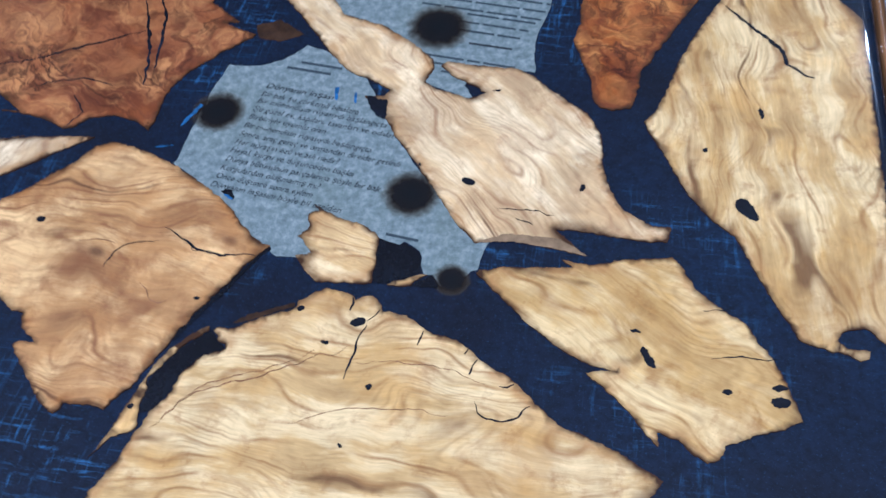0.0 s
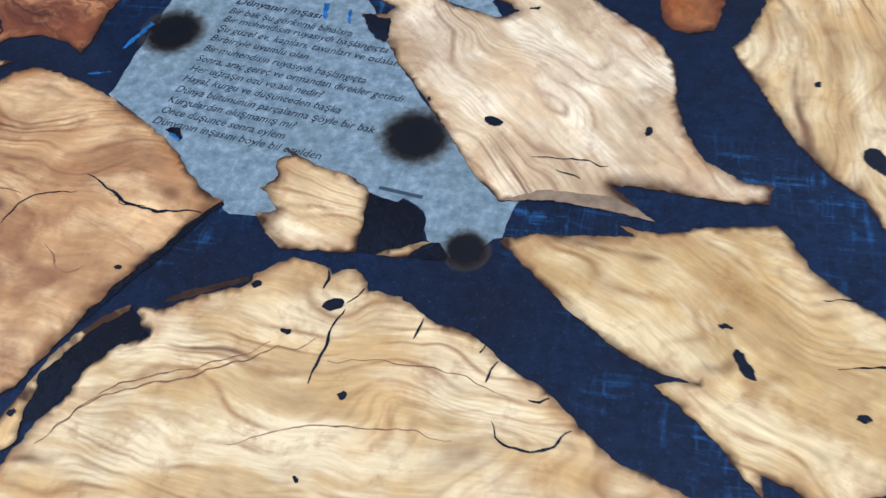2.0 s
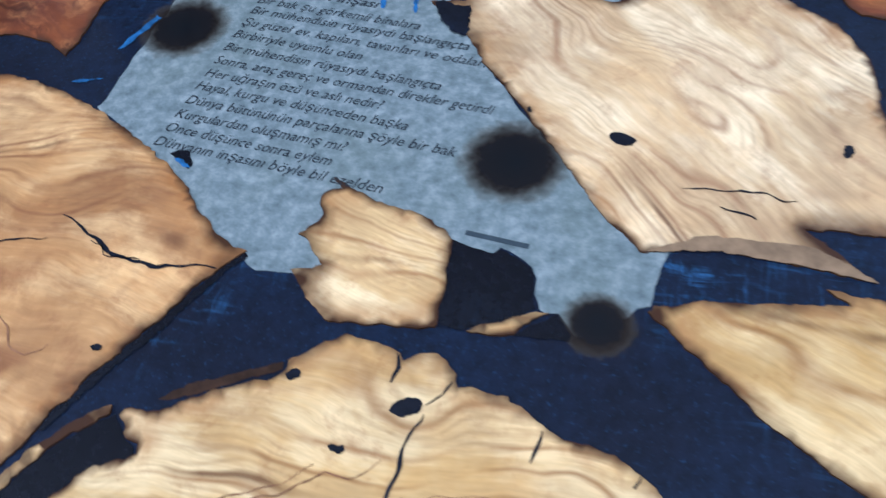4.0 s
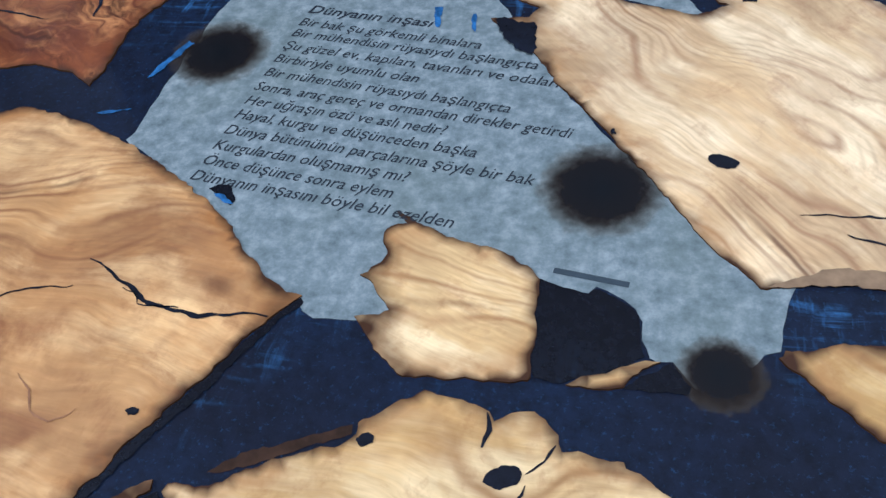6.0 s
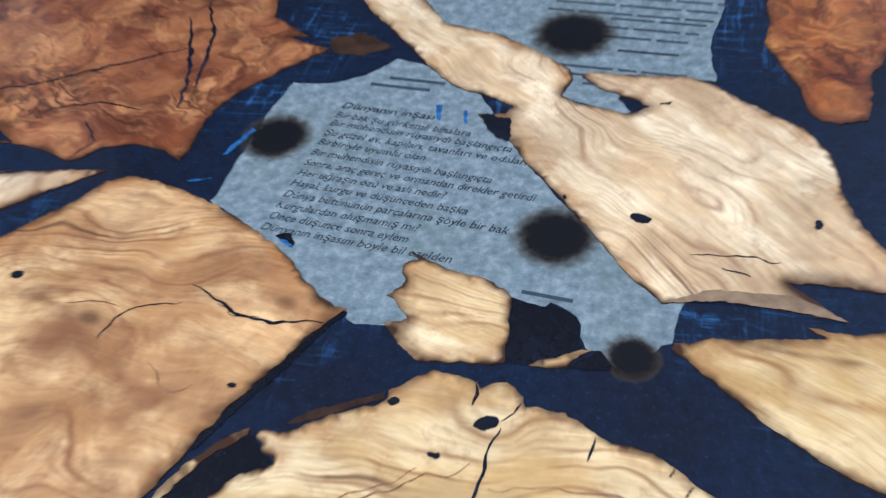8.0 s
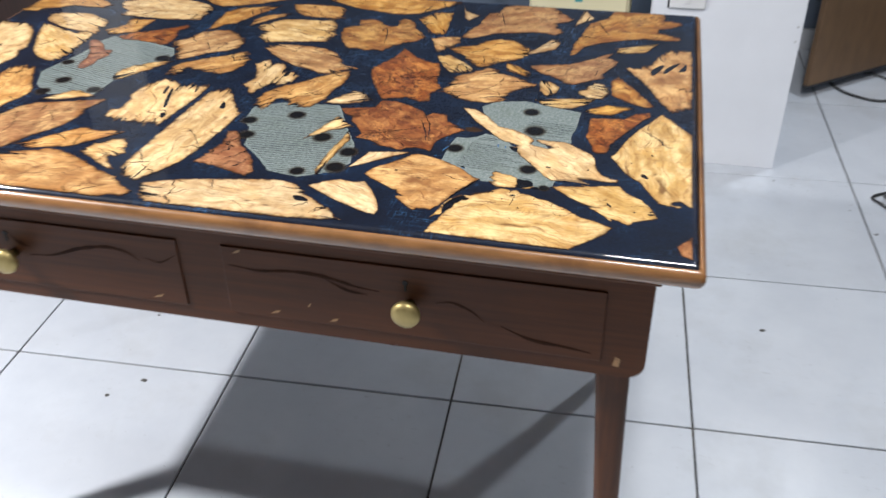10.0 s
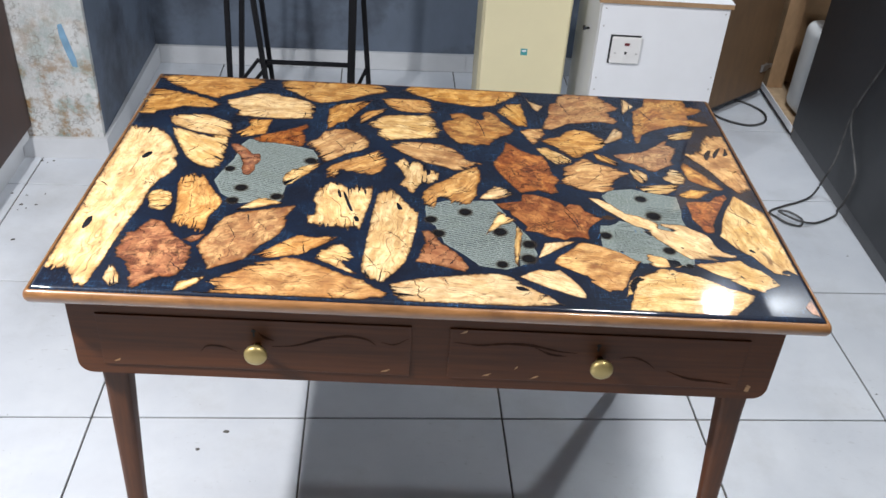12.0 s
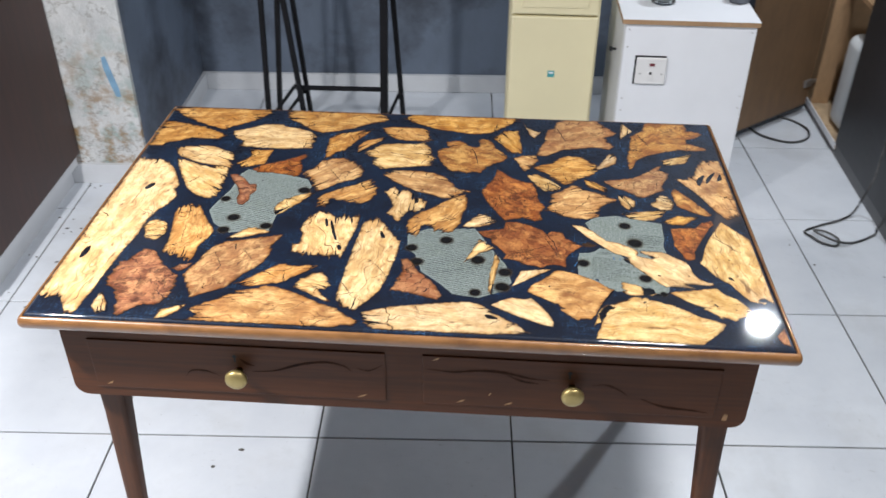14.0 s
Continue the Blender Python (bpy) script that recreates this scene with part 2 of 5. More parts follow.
def tile_material():
    """Cheap white ceramic tile: faint cast, grey traffic film, scuffs and small dark specks."""
    n = Net("white_floor_tile")
    place = n.node("ShaderNodeNewGeometry").outputs["Position"]
    tint = n.math("ADD", n.math("MULTIPLY", n.random(), 0.06), 0.97)
    c = n.ramp(n.noise(place, 5, 5, 0.6), [(0.3, (0.55, 0.585, 0.64)), (0.7, (0.64, 0.675, 0.725))])
    film = n.grey(n.noise(place, 2.6, 6, 0.66), 0.52, 0.74)
    c = n.mix(n.math("MULTIPLY", film, 0.55), c, (0.43, 0.44, 0.45))
    scuff = n.grey(n.noise(n.vec("MULTIPLY", place, (1.0, 2.2, 1.0)), 34, 6, 0.72), 0.60, 0.70)
    c = n.mix(n.math("MULTIPLY", n.math("MULTIPLY", scuff, n.grey(n.noise(place, 3.4, 3), 0.50, 0.64)), 0.6), c, (0.22, 0.215, 0.21))
    speck = n.grey(n.noise(place, 120, 3, 0.6), 0.71, 0.76)
    c = n.mix(n.math("MULTIPLY", speck, 0.7), c, (0.10, 0.095, 0.09))
    hue = n.node("ShaderNodeHueSaturation")
    n.put(hue.inputs["Value"], tint)
    n.put(hue.inputs["Color"], c)
    return n.done(hue.outputs[0], n.math("ADD", n.math("MULTIPLY", film, 0.25), 0.30), 0.2, 0.06)


M_INK = plain("print_ink", (0.022, 0.026, 0.030), 0.6, 0.2, 300, 1.0)
M_INK_PALE = plain("faded_ink", (0.040, 0.052, 0.058), 0.6, 0.2, 300, 1.0)
M_EDGE = plain("varnished_edge_wood", (0.195, 0.09, 0.031), 0.35, 0.28, 26, 0.6, stretch=(1, 1, 6), stain=(0.09, 0.035, 0.014), stain_at=(0.52, 0.7), stain_scale=9)
M_APRON = plain("brown_varnished_wood", (0.092, 0.029, 0.0078), 0.5, 0.25, 22, 0.0, stretch=(0.25, 1, 7), stain=(0.075, 0.024, 0.008), stain_at=(0.5, 0.75), stain_scale=5, spec=0.25)
M_LEG = plain("brown_leg_wood", (0.080, 0.027, 0.0085), 0.5, 0.25, 24, 0.0, spec=0.3, stretch=(5, 5, 0.3), stain=(0.06, 0.022, 0.009), stain_at=(0.52, 0.75), stain_scale=6)
M_BARK = plain("dark_bark", (0.036, 0.018, 0.009), 0.5, 0.5, 160, 1.0)
M_VEIN = plain("brown_grain_line", (0.20, 0.095, 0.042), 0.5, 0.4, 200, 1.0)
M_SIDE = plain("sawn_side_wood", (0.21, 0.135, 0.07), 0.6, 0.3, 220, 1.0)
M_GLINT = plain("blue_glint", (0.028, 0.09, 0.20), 0.5, 0.6, 500, 1.0)
M_CUT = plain("cut_wood_side", (0.06, 0.03, 0.014), 0.9, 0.3, 160, spec=0.0)
M_DARK = plain("keyhole_dark", (0.008, 0.006, 0.005), 0.6)
M_SCROLL = plain("dark_scroll_paint", (0.042, 0.015, 0.006), 0.7, 0.3, 80, spec=0.1)
M_CHIP = plain("bare_wood_chip", (0.42, 0.24, 0.11), 0.7, 0.3, 150)
M_BRASS = plain("aged_brass", (0.36, 0.28, 0.115), 0.42, 0.14, 60, metal=0.75)
M_TILE = tile_material()
M_GROUT = plain("dirty_grout", (0.075, 0.074, 0.074), 0.9, 0.4, 40, stain=(0.17, 0.145, 0.11), stain_at=(0.5, 0.7), stain_scale=2.5)
M_SKIRT = plain("white_skirting_tile", (0.60, 0.62, 0.65), 0.35, 0.05, 9, 0.2, stain=(0.36, 0.36, 0.36), stain_at=(0.62, 0.8), stain_scale=7)
M_BLUE = plain("grey_blue_wall_paint", (0.125, 0.158, 0.215), 0.6, 0.14, 7, bump=0.002, stain=(0.055, 0.066, 0.09), stain_at=(0.47, 0.66), stain_scale=3.2, stretch=(1, 1, 0.5))
M_WHITE_WALL = plain("grey_white_wall_paint", (0.33, 0.34, 0.36), 0.7, 0.05, 8, bump=0.001)
M_CEIL = plain("grey_ceiling_paint", (0.27, 0.28, 0.29), 0.8, 0.03, 8)
M_PANEL = plain("dark_brown_laminate", (0.055, 0.029, 0.025), 0.5, 0.3, 7, stretch=(1, 6, 0.7), spec=0.4)
M_GREYBOARD = plain("dark_grey_board", (0.022, 0.024, 0.028), 0.45, 0.2, 30)
M_TOE = plain("dusty_grey_board", (0.10, 0.102, 0.108), 0.5, 0.2, 18)
M_CREAM = plain("cream_plastic", (0.72, 0.655, 0.43), 0.4, 0.03, 5)
M_LAMINATE = plain("white_laminate", (0.78, 0.80, 0.84), 0.35, 0.025, 8)
M_BOARD = plain("tan_fibreboard", (0.36, 0.225, 0.12), 0.7, 0.12, 60, stretch=(1, 1, 0.4))
M_DOORBACK = plain("brown_fibreboard_door", (0.19, 0.115, 0.062), 0.6, 0.14, 30, stretch=(1, 1, 0.3))
M_SOCKET = plain("white_socket_plastic", (0.74, 0.74, 0.74), 0.35, 0.03, 20)
M_RED_PLASTIC = plain("dark_red_switch", (0.16, 0.02, 0.03), 0.4)
M_STEEL = plain("steel", (0.5, 0.5, 0.5), 0.35, 0.1, 50, metal=0.9)
M_BLACK = plain("black_painted_steel", (0.006, 0.006, 0.008), 0.5, 0.3, 40, spec=0.2)
M_CABLE = plain("black_cable_rubber", (0.028, 0.028, 0.029), 0.6, 0.3, 40, stain=(0.11, 0.11, 0.11), stain_at=(0.45, 0.65), stain_scale=9)
M_CANISTER = plain("milky_white_plastic", (0.62, 0.65, 0.67), 0.45, 0.05, 12)
M_SHELFTOP = plain("worn_shelf_board", (0.40, 0.29, 0.18), 0.7, 0.25, 14, stain=(0.25, 0.15, 0.08), stain_at=(0.5, 0.65), stain_scale=16)
M_TEAL = plain("teal_sticker", (0.05, 0.30, 0.32), 0.4)
M_CLOTH = plain("grey_cloth", (0.11, 0.12, 0.14), 0.9, 0.3, 60)
M_GRIME = plain("floor_grime", (0.09, 0.085, 0.08), 0.8, 0.35, 60)


def pillar_material():
    """Old white plaster that peels: ochre damp and blue-green under-paint low down."""
    n = Net("peeling_plaster")
    v = n.coord
    sep = n.node("ShaderNodeSeparateXYZ")
    n.put(sep.inputs[0], v)
    low = n.grey(n.math("ADD", sep.outputs[2], n.math("MULTIPLY", n.math("SUBTRACT", n.noise(v, 9, 4), 0.5), 0.5)), 0.62, 0.12)
    c = n.ramp(n.noise(v, 12, 5), [(0.3, (0.50, 0.52, 0.53)), (0.7, (0.68, 0.69, 0.69))])
    c = n.mix(n.math("MULTIPLY", n.grey(n.noise(v, 13, 6, 0.65), 0.50, 0.60), n.math("MULTIPLY", low, 0.95)), c, (0.30, 0.40, 0.385))
    c = n.mix(n.math("MULTIPLY", n.grey(n.noise(n.vec("ADD", v, (3, 1, 2)), 14, 6, 0.7), 0.48, 0.62), n.grey(sep.outputs[2], 0.62, 0.20)), c, (0.30, 0.185, 0.08))
    flake = n.math("ABSOLUTE", n.math("SUBTRACT", n.noise(n.vec("ADD", v, (7, 3, 1)), 8, 5, 0.6), 0.5))
    c = n.mix(n.math("MULTIPLY", n.grey(flake, 0.012, 0.002), 0.55), c, (0.20, 0.19, 0.17))
    n.bump(n.noise(v, 40, 6, 0.7), 1.0, 0.007)
    return n.done(c, 0.75)


M_PILLAR = pillar_material()
M_GLASS = Net("clear_glass").done((0.98, 1.0, 1.0), 0.03)
M_GLASS.node_tree.nodes["Principled BSDF"].inputs["IOR"].default_value = 1.25
M_GLASS.node_tree.nodes["Principled BSDF"].inputs["Transmission Weight"].default_value = 1.0


# ---- mesh helpers ----
def mesh_of(name, bm, *mats):
    data = bpy.data.meshes.new(name)
    bm.normal_update()
    bm.to_mesh(data)
    bm.free()
    for m in mats:
        data.materials.append(m)
    return data


def part(name, bm, material, parent, label="", smooth=False):
    mats = material if isinstance(material, (list, tuple)) else [material]
    data = mesh_of(name, bm, *mats)
    if smooth:
        for p in data.polygons:
            p.use_smooth = True
    ob = new(name, data)
    ob.parent = parent
    if label:
        tagged(ob, label)
    return ob


def solid(name, bm, material, label, category, kind="", group="", smooth=False):
    return tagged(part(name, bm, material, None, smooth=smooth), label, category, group, kind)


def base(name, label, category, at=(0, 0, 0), group="", rz=0.0):
    ob = new(name)
    ob.matrix_world = pose(*at, 0, 0, rz)
    return tagged(ob, label, category, group)


def box(x0, y0, z0, x1, y1, z1, bevel=0.0, bm=None, segments=2):
    bm = bm or bmesh.new()
    made = bmesh.ops.create_cube(bm, size=1.0)["verts"]
    for v in made:
        v.co = Vector(((x0 + x1) / 2 + v.co.x * (x1 - x0), (y0 + y1) / 2 + v.co.y * (y1 - y0), (z0 + z1) / 2 + v.co.z * (z1 - z0)))
    if bevel:
        edges = {e for v in made for e in v.link_edges}
        bmesh.ops.bevel(bm, geom=list(edges), offset=bevel, segments=segments, profile=0.5, affect="EDGES")
    return bm


def loft(rings, cap_first=True, cap_last=True, bm=None):
    bm = bm or bmesh.new()
    loops = [[bm.verts.new(p) for p in ring] for ring in rings]
    for a, b in zip(loops, loops[1:]):
        for i in range(len(a)):
            j = (i + 1) % len(a)
            bm.faces.new((a[i], a[j], b[j], b[i]))
    if cap_first:
        bm.faces.new(list(reversed(loops[0])))
    if cap_last:
        bm.faces.new(loops[-1])
    return bm


def rounded(x0, y0, x1, y1, r, z, n=6):
    """A level rectangle with round corners, anticlockwise."""
    pts = []
    for cx, cy, a in ((x1 - r, y0 + r, -90), (x1 - r, y1 - r, 0), (x0 + r, y1 - r, 90), (x0 + r, y0 + r, 180)):
        for i in range(n + 1):
            t = radians(a + 90 * i / n)
            pts.append((cx + r * math.cos(t), cy + r * math.sin(t), z))
    return pts


def tube(points, radius, bm=None, n=8):
    bm = bm or bmesh.new()
    pts = [Vector(p) for p in points]
    rings = []
    for i, p in enumerate(pts):
        d = (pts[min(i + 1, len(pts) - 1)] - pts[max(i - 1, 0)]).normalized()
        side = d.cross(Vector((0, 0, 1)) if abs(d.z) < 0.9 else Vector((1, 0, 0))).normalized()
        up = side.cross(d)
        rings.append([p + radius * (math.cos(2 * math.pi * k / n) * side + math.sin(2 * math.pi * k / n) * up) for k in range(n)])
    return loft(rings, True, True, bm)


def smooth_line(points, steps=8):
    """A Catmull-Rom line through the points."""
    p = [Vector(q) for q in points]
    p = [p[0] * 2 - p[1]] + p + [p[-1] * 2 - p[-2]]
    out = []
    for a, b, c, d in zip(p, p[1:], p[2:], p[3:]):
        for k in range(steps):
            t = k / steps
            out.append(0.5 * (2 * b + (c - a) * t + (2 * a - 5 * b + 4 * c - d) * t * t + (3 * b - a - 3 * c + d) * t ** 3))
    return out + [p[-2]]


def lathe(profile, n=24, bm=None, at=(0, 0, 0)):
    bm = bm or bmesh.new()
    rings = [[(at[0] + r * math.cos(2 * math.pi * k / n), at[1] + r * math.sin(2 * math.pi * k / n), at[2] + z) for k in range(n)] for r, z in profile]
    return loft(rings, True, True, bm)


# ---- the room: its axes are turned a little against the table ----
ROOM = 2.8
U0, UB, VB, VP = -0.694, -0.429, 2.534, 1.715
TOP = 2.6
UF, VJ = -1.65, 0.98
TILE_U = 0.42


def roomed(ob):
    ob.matrix_world = pose(0, 0, 0, 0, 0, ROOM) @ ob.matrix_world
    return ob


def wall(name, x0, y0, z0, x1, y1, z1, mat, label):
    return roomed(solid(name, box(x0, y0, z0, x1, y1, z1), mat, label, "wall", "structure"))


wall("wall_back", UB - 0.1, VB, 0, 3.0, VB + 0.15, TOP, M_BLUE, "smudged grey-blue painted plaster wall behind the metal stand")
wall("wall_left_blue", UB - 0.12, VP + 0.021, 0, UB, VB, TOP, M_BLUE, "grey-blue painted plaster wall beside the pillar")
wall("pillar", U0 - 0.15, VP, 0, UB + 0.002, VP + 0.02, TOP, M_PILLAR, "white plaster pillar with peeling damp-stained paint")
wall("wall_left", U0 - 0.17, VJ, 0, U0 - 0.02, VP, TOP, M_WHITE_WALL, "plain grey-white wall behind the dark panel")
wall("wall_jog", UF, VJ, 0, U0 - 0.171, VJ + 0.15, TOP, M_WHITE_WALL, "plain grey-white wall where the room widens")
wall("wall_left_far", UF - 0.15, -3.6, 0, UF, VJ + 0.15, TOP, M_WHITE_WALL, "plain grey-white wall of the wider part of the room")
wall("wall_right", 2.75, -3.6, 0, 2.9, VB, TOP, M_WHITE_WALL, "plain grey-white wall behind the grey cabinets")
wall("wall_front", UF - 0.15, -3.75, 0, 2.9, -3.6, TOP, M_WHITE_WALL, "plain grey-white wall closing the room")
wall("ceiling", UF - 0.3, -3.75, TOP, 3.0, VB + 0.15, TOP + 0.1, M_CEIL, "plain grey-white painted ceiling")["category"] = "ceiling"
for name, x0, y0, x1, y1 in (("skirting_back", UB + 0.014, VB - 0.014, 2.6, VB), ("skirting_blue", UB, VP - 0.014, UB + 0.014, VB),
                             ("skirting_pillar", U0 + 0.0, VP - 0.014, UB, VP)):
    wall(name, x0, y0, 0, x1, y1, 0.075, M_SKIRT, "white tile skirting along the foot of the wall")["category"] = "skirting"
wall("skirting_left", U0 - 0.02, VJ, 0, U0, VP - 0.016, 0.075, M_SKIRT, "white tile skirting below the dark panel")["category"] = "skirting"
for k in range(7):
    o = part("skirting_tile", box(UB + 0.018 + k * TILE_U, VB - 0.0175, 0.001, UB + 0.0155 + (k + 1) * TILE_U, VB - 0.0145, 0.0735, 0.0008), M_SKIRT, bpy.data.objects["skirting_back"])
# the peeled strip of blue under-paint
bm = bmesh.new()
strip = [(-0.592, 0.455), (-0.578, 0.46), (-0.565, 0.40), (-0.553, 0.345), (-0.552, 0.315), (-0.568, 0.318), (-0.582, 0.37), (-0.592, 0.42)]
bm.faces.new([bm.verts.new((u + 0.082, VP - 0.002, z + 0.01)) for u, z in strip])
roomed(solid("paint_patch", bm, plain("sky_blue_paint", (0.20, 0.36, 0.52), 0.6), "strip of sky-blue under-paint on the peeling pillar", "paint patch", "structure"))

# dark panel on the left
ob = base("dark_panel", "dark brown laminate wardrobe side above the white skirting", "wardrobe")
part("body", box(U0 - 0.018, VJ, 0.115, U0 + 0.04, VP - 0.004, 2.0, 0.003), M_PANEL, ob)
part("plinth", box(U0 - 0.016, VJ, 0.077, U0 + 0.03, VP - 0.02, 0.1135), M_SKIRT, ob)
roomed(ob)

# floor: grout bed and tiles
wall("floor", UF - 0.3, -3.75, -0.12, 3.0, VB + 0.15, -0.004, M_GROUT, "dark dirty grout bed under white floor tiles")["category"] = "floor"
FLOOR = bpy.data.objects["floor"]
TV, GV = 0.5155, 0.4985
JOINTS = (-2.07, -1.595, -1.12, -0.637, -0.158, 0.331, 0.797, 1.272, 1.75, 2.23, 2.71, 3.0)
GAP = 0.0022
for u0, u1 in zip(JOINTS, JOINTS[1:]):
    hu, hv = (u1 - u0) / 2 - GAP, TV / 2 - GAP
    data = mesh_of("tile", loft([rounded(-hu, -hv, hu, hv, 0.002, -0.008, 1), rounded(-hu, -hv, hu, hv, 0.002, -0.001, 1),
                                 rounded(-hu + 0.001, -hv + 0.001, hu - 0.001, hv - 0.001, 0.002, 0.0, 1)]), M_TILE)
    for j in range(-8, 5):
        o = new("tile", data)
        o.matrix_world = pose(0, 0, 0, 0, 0, ROOM) @ pose((u0 + u1) / 2, GV + (j + 0.5) * TV, random.uniform(-0.0004, 0.0004), random.uniform(-0.04, 0.04), random.uniform(-0.04, 0.04), 0)
        o.parent = FLOOR
        o.matrix_parent_inverse = FLOOR.matrix_world.inverted()

from mathutils.geometry import delaunay_2d_cdt

# ---- the table ----
X0, X1, Y0, Y1, H = -0.008, 1.158, 0.012, 0.769, 0.745
ZR = H - 0.0005
table = base("table", "wooden desk with olive-wood pieces cast in dark blue resin", "table")


def rect(d, z, r=0.007):
    return rounded(X0 + d, Y0 + d, X1 - d, Y1 - d, max(0.002, r - d * 0.4), z, 6)


part("resin_slab", loft([rect(d, z) for d, z in ((0.05, 0.7185), (0.0085, 0.7195), (0.0082, 0.7370), (0.0086, 0.7395), (0.0096, 0.7417), (0.0112, 0.7433), (0.0130, 0.7442), (0.0150, ZR), (0.0156, ZR), (0.03, ZR))]),
     M_RESIN, table, "glossy dark blue resin with pale streaks", True)
part("edge_moulding", loft([rect(d, z) for d, z in ((0.0080, 0.722), (0.0078, 0.7405), (0.0062, 0.7415), (0.0040, 0.7405), (0.0017, 0.7378), (0.0004, 0.7340), (0, 0.7300), (0.0006, 0.7258), (0.0025, 0.7218), (0.0055, 0.7190), (0.0105, 0.7182), (0.0115, 0.7187))], False, False),
     M_EDGE, table, "rounded varnished wooden edge", True)
part("top_board", box(0.030, 0.046, 0.694, 1.118, 0.735, 0.7178, 0.003), M_APRON, table)
# apron with round lower corners
AX0, AX1, AY0, AY1, AZ0, AZ1 = 0.033, 1.112, 0.05, 0.735, 0.558, 0.693


def apron_board(x0, x1, y, thick, r=0.022):
    pts = [(x0, AZ1)]
    for cx, a in ((x0 + r, 180), (x1 - r, 270)):
        pts += [(cx + r * math.cos(radians(a + 15 * k)), AZ0 + r + r * math.sin(radians(a + 15 * k))) for k in range(7)]
    pts.append((x1, AZ1))
    bm = loft([[(px, y, pz) for px, pz in pts], [(px, y + thick, pz) for px, pz in pts]])
    bmesh.ops.recalc_face_normals(bm, faces=bm.faces)
    return bm


part("front_apron", apron_board(AX0, AX1, AY0, 0.022), M_APRON, table)
part("back_apron", apron_board(AX0, AX1, AY1 - 0.022, 0.022), M_APRON, table)
for x in (AX0 + 0.001, AX1 - 0.023):
    part("side_apron", box(x, AY0 + 0.0225, AZ0 + 0.004, x + 0.022, AY1 - 0.0225, AZ1, 0.002), M_APRON, table)


def scroll(points, width, y, drawer):
    """A painted stroke that swells in the middle."""
    line = smooth_line([(x, 0, z) for x, z in points], 8)
    bm = bmesh.new()
    rows = []
    for i, p in enumerate(line):
        d = (line[min(i + 1, len(line) - 1)] - line[max(i - 1, 0)]).normalized()
        k = width * (0.25 + 0.75 * math.sin(math.pi * i / (len(line) - 1)) ** 2) * (0.8 + 0.4 * noise.noise(p * 90))
        nrm = Vector((-d.z, 0, d.x))
        rows.append([bm.verts.new((p.x + s * k * nrm.x, y, p.z + s * k * nrm.z)) for s in (-1, 1)])
    for a, b in zip(rows, rows[1:]):
        bm.faces.new((a[0], b[0], b[1], a[1]))
    bmesh.ops.recalc_face_normals(bm, faces=bm.faces)
    part("painted_scroll", bm, M_SCROLL, drawer)


def drawer_front(x0, x1, knob_x, strokes, chips):
    y = AY0 - 0.0025
    d = part("drawer", box(x0, y, 0.579, x1, AY0 + 0.002, 0.678, 0.0012), M_APRON, table, "brown varnished drawer front with painted scroll")
    bm = lathe([(0.006, 0), (0.006, 0.010), (0.009, 0.013), (0.0165, 0.017), (0.0178, 0.021), (0.0165, 0.0255), (0.011, 0.0285), (0.004, 0.0295)], 28)
    bm.transform(pose(knob_x + 0.003, y, 0.628, 90, 0, 0))
    part("knob", bm, M_BRASS, d, "round dull brass knob", True)
    bm = lathe([(0.0034, 0), (0.0034, 0.0006)], 14)
    box(-0.0014, -0.011, 0, 0.0014, -0.001, 0.0006, 0, bm)
    bm.transform(pose(knob_x - 0.002, y - 0.0002, 0.657, 90, 0, 0))
    part("keyhole", bm, M_DARK, d)
    for s in strokes:
        scroll(s[1], s[0], y - 0.0004, d)
    for cx, cz, cw in chips:
        bm = bmesh.new()
        pts = [(cx - cw, cz - 0.003), (cx + cw * 0.4, cz - 0.001), (cx + cw, cz + 0.004), (cx, cz + 0.002)]
        bm.faces.new([bm.verts.new((px, y - 0.0005, pz)) for px, pz in pts])
        part("chip", bm, M_CHIP, d, "chip of bare wood")
    return d


drawer_front(0.074, 0.546, 0.310, [(0.0022, [(0.225, 0.612), (0.236, 0.624), (0.26, 0.624), (0.28, 0.615)]),
             (0.0034, [(0.335, 0.628), (0.37, 0.632), (0.41, 0.647), (0.45, 0.655), (0.478, 0.650), (0.492, 0.640)]),
             (0.003, [(0.315, 0.655), (0.325, 0.645), (0.338, 0.640)]),
             (0.0018, [(0.50, 0.646), (0.52, 0.642), (0.542, 0.655)])], [(0.507, 0.588, 0.008), (0.096, 0.588, 0.006)])
drawer_front(0.604, 1.062, 0.834, [(0.0034, [(0.612, 0.652), (0.65, 0.648), (0.69, 0.653), (0.73, 0.652), (0.77, 0.643), (0.80, 0.640)]),
             (0.003, [(0.735, 0.648), (0.76, 0.636), (0.785, 0.633)]), (0.0022, [(0.868, 0.634), (0.888, 0.637), (0.91, 0.628), (0.925, 0.615)]),
             (0.0032, [(0.945, 0.612), (0.98, 0.598), (1.02, 0.594), (1.05, 0.590)])],
             [(0.665, 0.588, 0.007), (0.74, 0.587, 0.007), (0.625, 0.672, 0.006), (0.71, 0.605, 0.003)])
bm = bmesh.new()
bm.faces.new([bm.verts.new((px, AY0 - 0.0008, pz)) for px, pz in ((1.075, 0.574), (1.083, 0.573), (1.084, 0.585), (1.078, 0.588))])
part("chip", bm, M_CHIP, table, "chip of bare wood")


